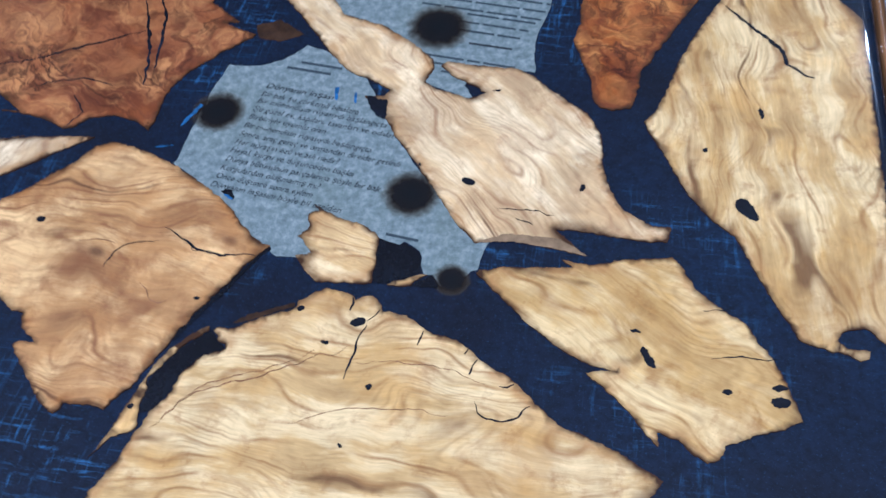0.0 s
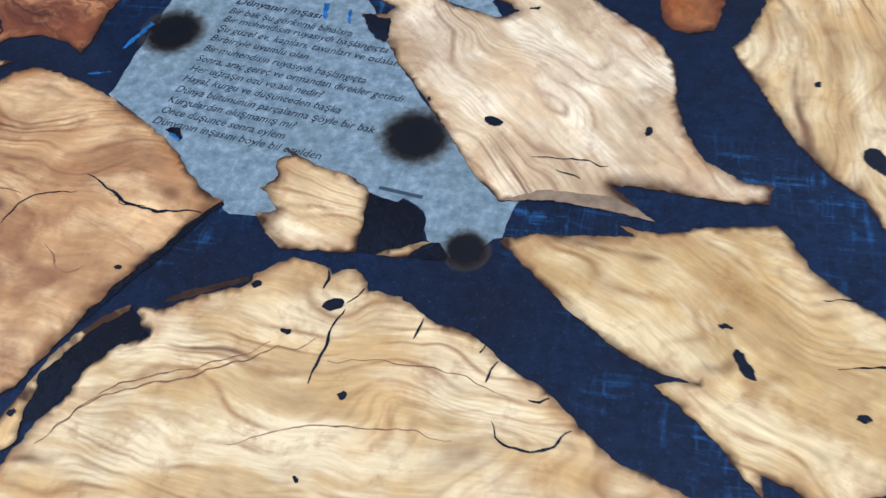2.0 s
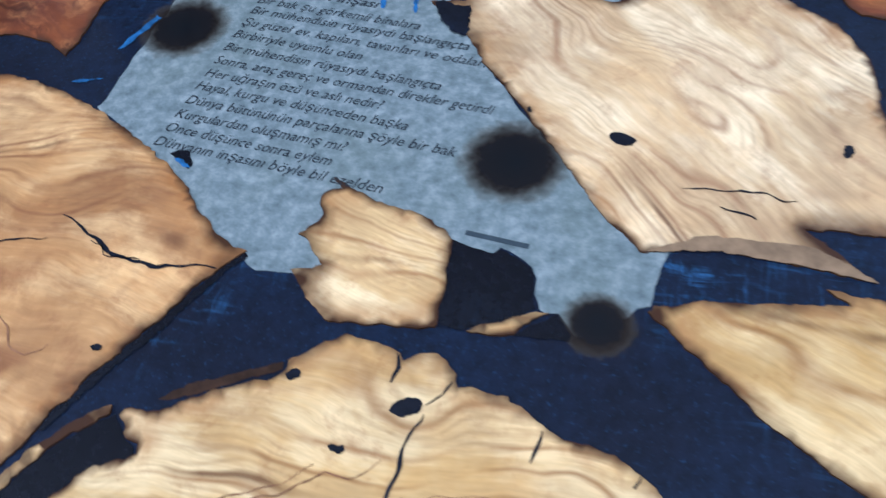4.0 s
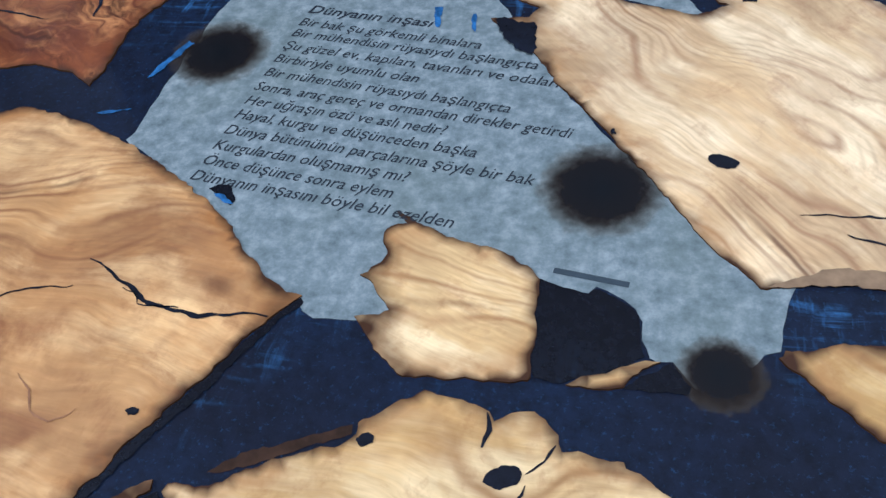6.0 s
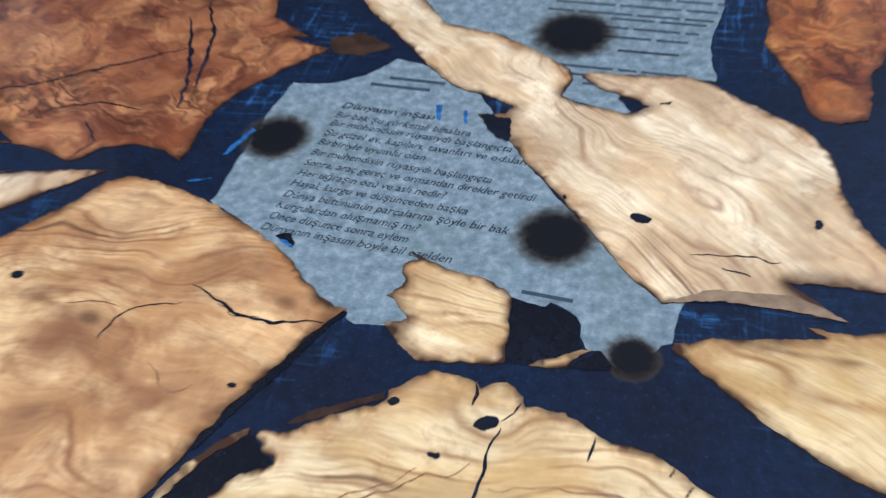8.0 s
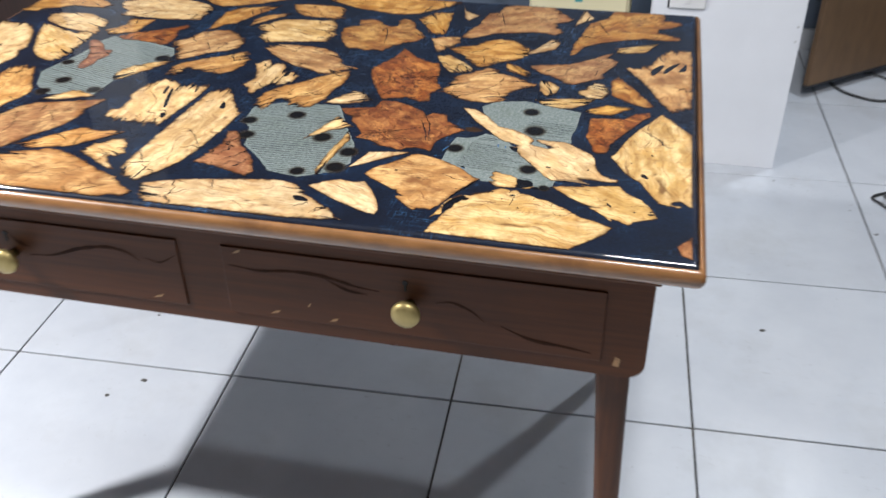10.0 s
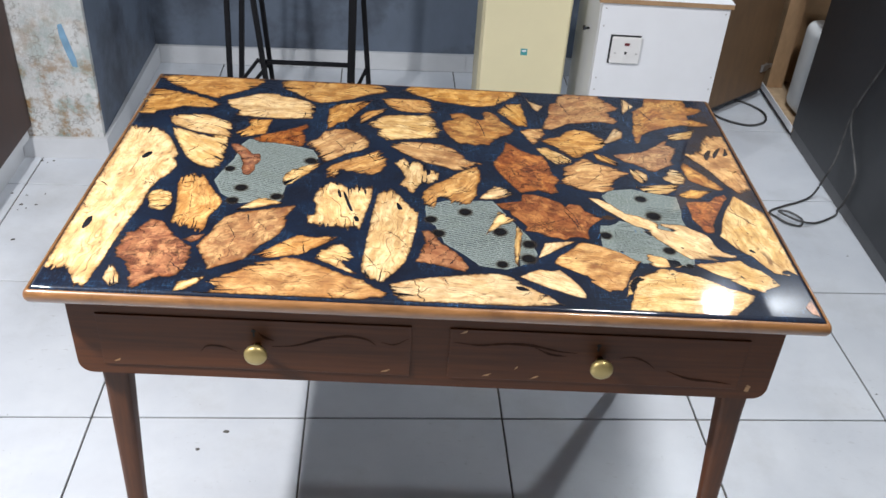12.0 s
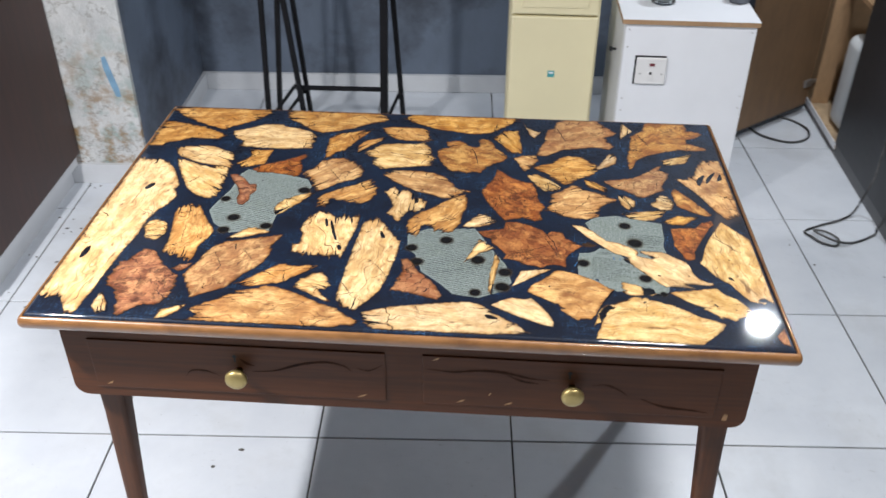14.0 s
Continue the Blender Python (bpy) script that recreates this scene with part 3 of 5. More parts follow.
def leg(x, y, tx, ty):
    rings = []
    for k, (z, w, r) in enumerate(((0.0, 0.0110, 0.008), (0.004, 0.0120, 0.009), (0.28, 0.0158, 0.010), (0.50, 0.0195, 0.008), (0.556, 0.0210, 0.005), (0.690, 0.0215, 0.004))):
        f = z / 0.69
        cx, cy = tx + (x - tx) * f, ty + (y - ty) * f
        rings.append(rounded(cx - w, cy - w, cx + w, cy + w, r, z, 4))
    part("leg", loft(rings), M_LEG, table, "tapered brown wooden leg", True)


leg(0.080, 0.098, 0.066, 0.062)
leg(1.070, 0.098, 1.104, 0.070)
leg(0.088, 0.685, 0.054, 0.692)
leg(1.062, 0.685, 1.067, 0.668)


# ---- pieces of wood cast into the top ----
def resample(pts, step, closed=True):
    out = []
    n = len(pts)
    for i in range(n if closed else n - 1):
        a, b = Vector(pts[i]), Vector(pts[(i + 1) % n])
        k = max(1, int((b - a).length / step))
        out += [a.lerp(b, t / k) for t in range(k)]
    if not closed:
        out.append(Vector(pts[-1]))
    return out


def area(pts):
    return 0.5 * sum(pts[i - 1][0] * pts[i][1] - pts[i][0] * pts[i - 1][1] for i in range(len(pts)))


def ragged(pts, step, amp, freq):
    """The outline in metres, cut into short steps and frayed a little, anticlockwise."""
    pts = [(x / 1000, y / 1000) for x, y in pts]
    if area(pts) < 0:
        pts = pts[::-1]
    line = resample(pts, step)
    out = []
    for i, p in enumerate(line):
        t = (line[(i + 1) % len(line)] - line[i - 1]).normalized()
        nrm = Vector((t.y, -t.x))
        q = Vector((p.x * freq, p.y * freq, 0.3))
        out.append(p + nrm * amp * (noise.noise(q) + 0.6 * noise.noise(q * 2.7) + 0.35 * noise.noise(q * 6.1)))
    return out


def splits(ob, line, seed, near):
    """Short dark splits that run in from the sawn or broken ends, along the grain."""
    rng = random.Random(seed)
    n = len(line)
    ends = [i for i in range(n) if abs((line[(i + 1) % n] - line[i - 1]).normalized().y) > 0.75]
    rng.shuffle(ends)
    for i in ends[:rng.choice((3, 4, 5) if near else (6, 8, 9, 11))]:
        p = line[i]
        way = -1 if (line[(i + 1) % n] - line[i - 1]).y > 0 else 1
        length, half = rng.uniform(0.003, 0.008), rng.uniform(0.0002, 0.0004)
        if not near:
            length, half = 0.006 + 0.034 * rng.random() ** 2, rng.uniform(0.0008, 0.0019)
        m = 8
        rows = []
        bm = bmesh.new()
        for k in range(m + 1):
            f = k / m
            w = half * (1 - f) ** 0.7 * rng.uniform(0.6, 1.2) + 0.00006
            y = p.y + 0.0022 * noise.noise(Vector((f * 2.5, seed, i * 0.1)))
            rows.append([bm.verts.new((p.x + way * length * f, y + s * w, 0.0004)) for s in (-way, way)])
        for a, b in zip(rows, rows[1:]):
            bm.faces.new((a[0], b[0], b[1], a[1]))
        bmesh.ops.recalc_face_normals(bm, faces=bm.faces)
        bm.normal_update()
        if sum(f.normal.z for f in bm.faces) < 0:
            bmesh.ops.reverse_faces(bm, faces=bm.faces)
        part("split", bm, M_KNOT, ob)


def within(q, line):
    """Whether a point lies inside the closed line."""
    odd = False
    for a, b in zip(line, line[1:] + line[:1]):
        if (a.y > q.y) != (b.y > q.y) and q.x < a.x + (q.y - a.y) * (b.x - a.x) / (b.y - a.y):
            odd = not odd
    return odd


def checks(ob, line, seed, count):
    """Dark wandering cracks that run in from the rim, across the grain."""
    rng = random.Random(seed * 7 + 1)
    n = len(line)
    for c in range(count):
        i = rng.randrange(n)
        p = line[i]
        t = (line[(i + 3) % n] - line[i - 3]).normalized()
        inward = Matrix.Rotation(rng.uniform(-0.9, 0.9), 2) @ Vector((-t.y, t.x))
        p = p + inward * rng.choice((0.0, 0.0, 0.012))
        length, half = rng.uniform(0.012, 0.036), rng.uniform(0.0005, 0.0012)
        side = Vector((-inward.y, inward.x))
        m = 14
        way = [p + inward * length * k / m + side * (0.006 * noise.noise(Vector((k / m * 3.0, seed, c))) + 0.002 * noise.noise(Vector((k / m * 11.0, seed, c + 0.5)))) for k in range(m + 1)]
        if not all(within(q, line) for q in way[2:]):
            continue
        bm = bmesh.new()
        rows = []
        for k, mid in enumerate(way):
            f = k / m
            w = half * (1 - f) ** 0.6 * rng.uniform(0.35, 1.4) + 0.0001
            rows.append([bm.verts.new((mid.x + s * w * side.x, mid.y + s * w * side.y, 0.0005)) for s in (1, -1)])
        for a, b in zip(rows, rows[1:]):
            bm.faces.new((a[0], a[1], b[1], b[0]))
        part("check", bm, M_BARK if c % 2 else M_KNOT, ob)


PLANKS = []
LABEL = {"light": "cream olive-wood piece with brown grain", "gold": "golden olive-wood piece with curved grain",
         "red": "reddish brown wood piece", "burl": "mottled red-brown burl wood piece",
         "tawny": "golden brown wood piece with darker figure"}


def plank(kind, grain, pts):
    near = max(p[0] for p in pts) > 800 and min(p[1] for p in pts) < 300
    line = ragged(pts, 0.0010 if near else 0.0022, 0.0006 if near else 0.0014, 380 if near else 150)
    c = sum(line, Vector((0, 0))) / len(line)
    turn = Matrix.Rotation(-radians(grain), 2)
    line = [turn @ (p - c) for p in line]
    # splintered end grain: notches that run along the grain
    deep = 0.0008 if near else (0.0105 if kind in ("light", "gold") else 0.004) * min(1.0, abs(area(line)) / 0.0055)
    frayed = []
    for i, p in enumerate(line):
        t = line[(i + 1) % len(line)] - line[i - 1]
        end = -t.y / t.length if t.length > 1e-9 else 0.0
        q = p.y + c.x
        jag = noise.noise(Vector((q * 240, grain, 0.5))) + 0.7 * noise.noise(Vector((q * 560, grain, 2.5)))
        frayed.append(Vector((p.x - end * abs(end) * deep * jag, p.y)))
    sound, line = line, frayed
    # a net of points inside the outline carries how near the bark is
    ring = np.array([(p.x, p.y) for p in line])
    nxt = np.roll(ring, -1, 0)
    gap = 0.0022 if near else 0.0040
    (x0, y0), (x1, y1) = ring.min(0), ring.max(0)
    gx, gy = np.meshgrid(np.arange(x0, x1, gap), np.arange(y0, y1, gap))
    grid = np.stack([gx.ravel(), gy.ravel()], 1) + np.random.uniform(-0.3, 0.3, (gx.size, 2)) * gap

    def to_edge(q):
        e = nxt - ring
        f = np.clip((((q[:, None] - ring) * e).sum(-1) / np.maximum((e * e).sum(-1), 1e-14)), 0, 1)
        return np.sqrt(((q[:, None] - ring - f[..., None] * e) ** 2).sum(-1)).min(1)

    grid = grid[to_edge(grid) > 0.4 * gap] if len(grid) else grid
    pts2 = [Vector(p) for p in ring.tolist()] + [Vector(p) for p in grid.tolist()]
    n = len(ring)
    co, _, tris, _, _, _ = delaunay_2d_cdt(pts2, [(i, (i + 1) % n) for i in range(n)], [], 1, 1e-6)
    far = to_edge(np.array([(p.x, p.y) for p in co]))
    bm = bmesh.new()
    bark = bm.verts.layers.float.new("bark")
    rim = bm.verts.layers.float.new("rim")
    vs = []
    for p, d in zip(co, far):
        v = bm.verts.new((p.x, p.y, 0.0))
        vary = abs(noise.noise(Vector((p.x * 40, p.y * 40, c.x * 9))))
        wide = 0.0007 + 0.0060 * vary * vary * 2.2 if near else 0.0016 + 0.0060 * vary
        v[bark] = max(0.0, 1.0 - d / wide)
        v[rim] = max(0.0, 1.0 - d / (0.0060 if near else 0.011))
        vs.append(v)
    for f in tris:
        bm.faces.new([vs[k] for k in f])
    for e in [e for e in bm.edges if len(e.link_faces) == 1]:
        a, b = e.verts
        lo = [bm.verts.new((v.co.x, v.co.y, -0.0008)) for v in (a, b)]
        bm.faces.new((a, b, lo[1], lo[0]))
    bmesh.ops.remove_doubles(bm, verts=[v for v in bm.verts if v.co.z < -0.0004], dist=1e-7)
    for f in bm.faces:
        if abs(f.calc_center_median().z) < 1e-6 and f.normal.z < 0:
            f.normal_flip()
    for f in bm.faces:
        f.material_index = int(f.calc_center_median().z < -1e-5)
    ob = part("wood_piece", bm, [WOODS[kind], M_CUT], table, LABEL[kind])
    ob.matrix_world = pose(c.x, c.y, H, 0, 0, grain)
    PLANKS.append(ob)
    if not near and kind in ("light", "gold") and abs(area(line)) > 0.0008:
        splits(ob, sound, len(PLANKS), near)
    if not near and abs(area(line)) > 0.002:
        checks(ob, sound, len(PLANKS), 9 if kind in ("burl", "red") else 6)
    return ob


def flat(line, z, parent, name, mat, label=""):
    """A thin flat shape lying at height z, with its origin at its middle."""
    c = sum((Vector(p[:2]) for p in line), Vector((0, 0))) / len(line)
    bm = bmesh.new()
    up = [bm.verts.new((p[0] - c.x, p[1] - c.y, 0)) for p in line]
    f = bm.faces.new(up)
    bm.normal_update()
    if f.normal.z < 0:
        f.normal_flip()
    bmesh.ops.triangulate(bm, faces=[f])
    ob = part(name, bm, mat, parent, label)
    ob.matrix_parent_inverse = parent.matrix_world.inverted()
    ob.matrix_basis = pose(c.x, c.y, z)
    return ob


OUTLINE = {}


def paper(pts):
    line = ragged(pts, 0.002, 0.0008, 150)
    OUTLINE[len(OUTLINE)] = pts
    return flat(line, ZR + 0.00012, table, "paper", M_PAPER, "grey-green aged paper sheet with burnt edges under resin")


def burn(x, y, r):
    n = 40
    bm = bmesh.new()
    f = bm.faces.new([bm.verts.new((1.3 * math.cos(2 * math.pi * k / n), 1.3 * math.sin(2 * math.pi * k / n), 0)) for k in range(n)])
    ob = part("burn_mark", bm, M_BURN, table, "round black burn mark with brown rim")
    rr = r / 1000 * 1.12
    ob.matrix_basis = pose(x / 1000, y / 1000, ZR + 0.00024 + 0.00001 * (x % 7), 0, 0, x * 37 % 360) @ Matrix.Diagonal((rr, rr, 1, 1))
    return ob


def bit(kind, pts):
    """Small odds and ends in the resin: bark slivers, a pale sawn side, blue glints."""
    line = ragged(pts, 0.0009, 0.0005, 400)
    name, mat, z = {"void": ("dark_hollow", M_VOID, ZR + 0.00028), "bark": ("bark_sliver", M_BARK, ZR + 0.0002), "side": ("sawn_side", M_SIDE, H + 0.00018), "glint": ("blue_glint", M_GLINT, ZR + 0.0003)}[kind]
    return flat(line, z, table, name, mat)


def eased(pts):
    """Corners cut twice, so that a hole has a round outline."""
    for _ in range(2):
        out = []
        for i, (x, y) in enumerate(pts):
            u, w = pts[(i + 1) % len(pts)]
            out += [(0.75 * x + 0.25 * u, 0.75 * y + 0.25 * w), (0.25 * x + 0.75 * u, 0.25 * y + 0.75 * w)]
        pts = out
    return pts


def knot(i, pts):
    line = ragged(eased(pts), 0.0005, 0.0006, 700)
    return flat(line, H + 0.0002, PLANKS[i], "knot_hole", M_KNOT)


def crack(i, width, pts, mat=None, name="crack"):
    """A dark ragged split, drawn along a line and thin at its ends."""
    line = resample([(x / 1000, y / 1000) for x, y in pts], 0.0012, False)
    n = len(line)
    left, right = [], []
    for k, p in enumerate(line):
        t = (line[min(k + 1, n - 1)] - line[max(k - 1, 0)]).normalized()
        nrm = Vector((-t.y, t.x))
        q = Vector((p.x * 230, p.y * 230, width))
        mid = p + nrm * 0.0012 * noise.noise(q)
        half = 0.0003 * width * (0.12 + math.sin(math.pi * (k + 0.3) / n) ** 0.6) * (0.75 + 0.7 * noise.noise(q * 2.3))
        half = max(half, 0.00008)
        left.append(mid + nrm * half)
        right.append(mid - nrm * half)
    c = sum(line, Vector((0, 0))) / n
    bm = bmesh.new()
    a = [bm.verts.new((p.x - c.x, p.y - c.y, 0)) for p in left]
    b = [bm.verts.new((p.x - c.x, p.y - c.y, 0)) for p in right]
    for k in range(n - 1):
        bm.faces.new((b[k], b[k + 1], a[k + 1], a[k]))
    ob = part(name, bm, mat or M_KNOT, PLANKS[i])
    ob.matrix_parent_inverse = PLANKS[i].matrix_world.inverted()
    ob.matrix_basis = pose(c.x, c.y, H + 0.00015)
    return ob


def vein(i, width, pts):
    """A brown line in the grain."""
    return crack(i, width, pts, M_VEIN, "grain_line")


# papers under the resin, then wood, burns, knots and cracks
sheet_A = paper([(230,489),(276,481),(322,470),(351,459),(364,434),(357,402),(329,386),(321,330),(318,278),(284,275),(252,266),(217,294),(197,336),(206,376),(217,412),(219,466)])
sheet_B = paper([(559,284),(594,305),(634,308),(673,311),(678,302),(703,251),(728,203),(737,157),(724,133),(685,113),(645,120),(621,148),(591,177),(577,225),(562,240)])
sheet_C = paper([(865,344),(881,364),(921,373),(960,361),(998,352),(997,326),(997,309),(992,279),(994,261),(969,260),(963,249),(970,239),(947,248),(925,267),(895,288),(873,317)])
sheet_D = paper([(850,250),(862,250),(875,256),(884,267),(901,261),(918,248),(938,215),(959,189),(981,163),(987.4,164.6),(985.5,160.1),(984.3,154.6),(983.7,150.6),(981.4,149.4),(976,141.6),(970.7,140.7),(969.1,143.2),(967.1,145.8),(964.5,144.8),(962.7,145.4),(961.3,149.3),(961.2,153),(959.9,155.7),(957.7,156.9),(954.6,158.8),(952.8,159.5),(951.6,157.8),(946,159),(941,160.7),(940,148),(934.5,144.4),(922.4,142.8),(911.3,146.6),(907.5,146.2),(902.4,145.8),(900.1,147.4),(897.9,149.8),(889.1,153.6),(871.7,170.2),(843.4,188),(844,189),(845,209),(847,236)])
plank("gold",7,[(5,740),(5,744),(46,753),(65,753),(113,753),(170,753),(212,753),(218,740),(201,711),(179,690),(145,661),(139,652),(107,666),(72,685),(33,712)])
plank("gold",18,[(5,679),(5,686),(63,673),(97,660),(132,641),(148,627),(143,611),(112,609),(82,612),(61,595),(42,588),(33,573),(5,571),(5,580),(5,601)])
plank("light",0,[(155,646),(187,662),(217,685),(253,686),(267,676),(292,670),(319,656),(336,642),(337,622),(336,599),(333,584),(277,577),(231,578),(189,583),(189,605),(167,621)])
plank("gold",-1,[(256,738),(263,753),(311,753),(373,753),(424,753),(456,753),(473,725),(459,713),(431,700),(404,679),(371,663),(343,653),(317,667),(287,696),(262,711)])
plank("gold",2,[(506,735),(522,753),(545,753),(582,753),(643,753),(692,753),(734,753),(750,753),(746,738),(728,718),(711,701),(691,681),(670,674),(641,674),(611,682),(581,688),(550,704),(525,718)])
plank("light",-25,[(65,563),(82,572),(109,579),(138,578),(159,565),(182,553),(191,532),(183,520),(197,502),(194,493),(167,498),(151,501),(125,508),(98,522),(82,531)])
plank("light",-37,[(80,523),(106,514),(133,500),(157,492),(182,501),(192,486),(194,468),(196,432),(197,390),(194,375),(174,378),(156,387),(136,406),(119,436),(98,479)])
plank("gold",46,[(212,570),(260,571),(258,549),(257,514),(242,506),(217,497),(201,514),(215,527),(222,544)])
plank("burl",16,[(237,492),(253,509),(288,528),(312,546),(329,560),(334,548),(323,531),(332,504),(332,475),(323,467),(305,475),(276,479),(249,479)])
plank("burl",-65,[(200,467),(213,470),(235,450),(244,435),(260,434),(264,409),(257,394),(259,374),(253,358),(242,359),(235,378),(235,399),(225,423),(208,448)])
plank("gold",47,[(337,486),(354,503),(365,534),(385,545),(407,549),(425,541),(442,517),(450,495),(449,477),(437,465),(422,456),(409,448),(394,430),(380,419),(366,438),(360,455),(345,465)])
plank("gold",59,[(368,546),(364,589),(364,631),(378,653),(406,663),(429,673),(443,674),(435,650),(423,629),(410,602),(402,582),(386,571),(378,552)])
plank("gold",53,[(429,570),(426,604),(439,627),(457,636),(477,645),(470,627),(455,608),(440,590)])
plank("gold",-18,[(463,689),(485,693),(515,693),(551,691),(561,681),(570,643),(562,632),(545,633),(516,633),(497,639),(482,654)])
plank("light",-4,[(445,583),(463,592),(472,612),(500,619),(534,620),(562,627),(570,605),(578,562),(578,532),(554,526),(522,519),(501,515),(482,509),(476,520),(462,537),(471,554),(456,560)])
plank("tawny",-6,[(585,592),(595,605),(610,608),(602,633),(619,641),(637,638),(647,621),(663,613),(672,623),(666,643),(673,653),(688,649),(700,630),(704,611),(718,597),(729,577),(718,559),(702,549),(688,534),(676,510),(659,514),(649,506),(634,514),(621,511),(610,523),(599,545),(591,564)])
plank("gold",-55,[(698,655),(707,671),(719,693),(734,697),(749,696),(752,662),(756,613),(754,598),(735,594),(727,603),(715,631)])
plank("light",-63,[(759,736),(766,713),(781,698),(796,692),(781,664),(772,677)])
plank("gold",-26,[(738,575),(757,586),(783,590),(787,567),(779,550),(760,522),(754,535),(744,564)])
plank("tawny",30,[(785,591),(791,623),(801,648),(804,679),(808,703),(823,712),(829,742),(848,753),(884,753),(914,753),(921,744),(935,721),(951,701),(944,690),(923,676),(930,658),(940,639),(931,626),(905,632),(888,630),(859,621),(836,616),(819,600),(802,587)])
plank("light",-95,[(965,753),(985,712),(955,671)])
plank("tawny",36,[(962,546),(963,593),(969,629),(979,688),(1005,716),(1015,753),(1039,753),(1087,753),(1097,753),(1100,723),(1122,717),(1126,705),(1109,688),(1090,681),(1090,664),(1122,649),(1126,639),(1102,632),(1069,635),(1039,623),(1010,608),(991,595),(979,582),(970,552)])
plank("light",52,[(882,533),(899,548),(912,572),(925,602),(937,610),(942,591),(938,567),(921,552),(904,542)])
plank("gold",5,[(778,541),(795,552),(812,558),(824,577),(847,593),(865,590),(885,577),(895,564),(898,541),(889,518),(875,506),(858,498),(847,482),(834,477),(821,491),(805,516),(789,526)])
plank("light",-41,[(763,508),(784,514),(794,502),(815,486),(828,464),(819,453),(798,449),(783,467),(773,487)])
plank("light",25,[(1027,586),(1047,597),(1091,617),(1080,590),(1074,578),(1049,571),(1033,568)])
plank("gold",-39,[(872,504),(890,492),(914,468),(911,454),(893,463),(876,474)])
plank("tawny",25,[(908,496),(933,504),(966,513),(996,538),(1015,560),(1026,567),(1018,546),(1035,534),(1031,518),(1016,485),(1019,470),(1002,459),(979,440),(969,440),(950,459),(925,473)])
plank("gold",-63,[(1047,513),(1068,517),(1085,538),(1091,563),(1109,588),(1129,596),(1142,595),(1142,570),(1142,550),(1142,521),(1142,474),(1142,409),(1142,393),(1115,376),(1104,394),(1093,419),(1083,448),(1071,472),(1059,492)])
plank("tawny",-55,[(1029,459),(1038,480),(1049,462),(1065,437),(1081,408),(1092,388),(1081,381),(1063,391),(1047,402),(1034,414)])
plank("light",-63,[(930,445),(948,442),(961,425),(957,405),(945,394),(933,413)])
plank("light",-7,[(986,417),(998,432),(1006,451),(1021,448),(1030,424),(1024,400),(1004,398),(990,409)])
plank("light",10,[(932,381),(953,387),(983,393),(1012,397),(1004,379),(985,362),(969,359),(945,365)])
plank("gold",13,[(1001,358),(1016,372),(1032,381),(1066,378),(1054,366),(1037,350),(1017,350)])
plank("burl",-42,[(1011,337),(1031,340),(1055,342),(1068,360),(1087,368),(1089,356),(1079,342),(1065,314),(1051,285),(1042,266),(1041,251),(1039,243),(1031,241),(1026,242),(1022,246),(1020,259),(1015,270),(1010,283),(1012,296)])
plank("light",-85,[(1103,366),(1115,350),(1130,328),(1142,311),(1142,277),(1142,219),(1142,165),(1142,132),(1129,144),(1125,143),(1120,140),(1119,137),(1122,134),(1130,134),(1129,131),(1126,130),(1120,132),(1112,133),(1105,136),(1101,143),(1095,154),(1089,166),(1083,179),(1074,186),(1065,197),(1059,208),(1055,217),(1048,228),(1045,236),(1049,242),(1053,253),(1059,275),(1066,294),(1074,312)])
plank("light",87,[(5,523),(31,512),(42,520),(68,508),(86,482),(103,452),(117,419),(113,404),(125,384),(119,353),(107,329),(98,294),(98,266),(99,249),(93,213),(89,171),(86,131),(84,89),(81,63),(79,37),(77,27),(60,33),(45,60),(34,69),(19,65),(5,69),(5,117),(5,173),(5,233),(5,307),(5,407),(5,483)])
plank("light",31,[(100,276),(104,291),(117,299),(136,288),(143,275),(144,252),(134,234),(120,236),(110,244)])
plank("gold",95,[(140,320),(140,345),(156,352),(178,348),(193,320),(217,285),(225,267),(222,249),(212,219),(213,197),(212,180),(194,184),(176,194),(156,199),(156,227),(152,262),(146,288)])
plank("burl",4,[(124,207),(144,203),(154,189),(166,169),(186,149),(204,135),(206,117),(207,94),(207,84),(200,65),(190,57),(176,58),(165,52),(153,37),(144,25),(137,41),(129,66),(112,97),(100,101),(95,124),(98,147),(100,168),(109,169),(116,189)])
plank("light",101,[(97,47),(97,79),(102,82),(121,51),(123,35),(112,30)])
plank("burl",29,[(186,154),(199,166),(217,171),(212,155),(201,147)])
plank("tawny",55,[(211,136),(216,156),(224,178),(230,207),(239,224),(255,238),(282,245),(308,256),(327,261),(345,267),(343,255),(333,232),(337,206),(331,181),(321,164),(307,148),(295,123),(286,108),(270,99),(251,87),(241,79),(231,103)])
plank("light",20,[(250,244),(266,267),(282,284),(296,285),(324,273),(306,264),(280,253)])
plank("gold",25,[(305,124),(319,138),(337,158),(359,180),(388,176),(410,182),(418,175),(405,160),(390,146),(375,130),(350,122),(324,115),(313,117)])
plank("light",-17,[(394,119),(404,144),(419,158),(432,162),(442,150),(450,128),(445,117),(434,116),(443,102),(457,87),(451,85),(431,98),(410,111)])
plank("light",96,[(370,287),(378,325),(394,343),(409,347),(424,332),(441,336),(469,334),(468,295),(463,259),(459,224),(455,207),(434,205),(414,209),(395,214),(381,211),(372,214),(367,243),(379,244),(379,270)])
plank("light",85,[(476,305),(479,320),(493,328),(500,334),(514,317),(524,299),(533,282),(548,265),(548,231),(545,206),(541,173),(536,142),(530,119),(523,103),(508,81),(498,64),(484,72),(470,85),(465,99),(466,129),(468,168),(470,217),(473,260)])
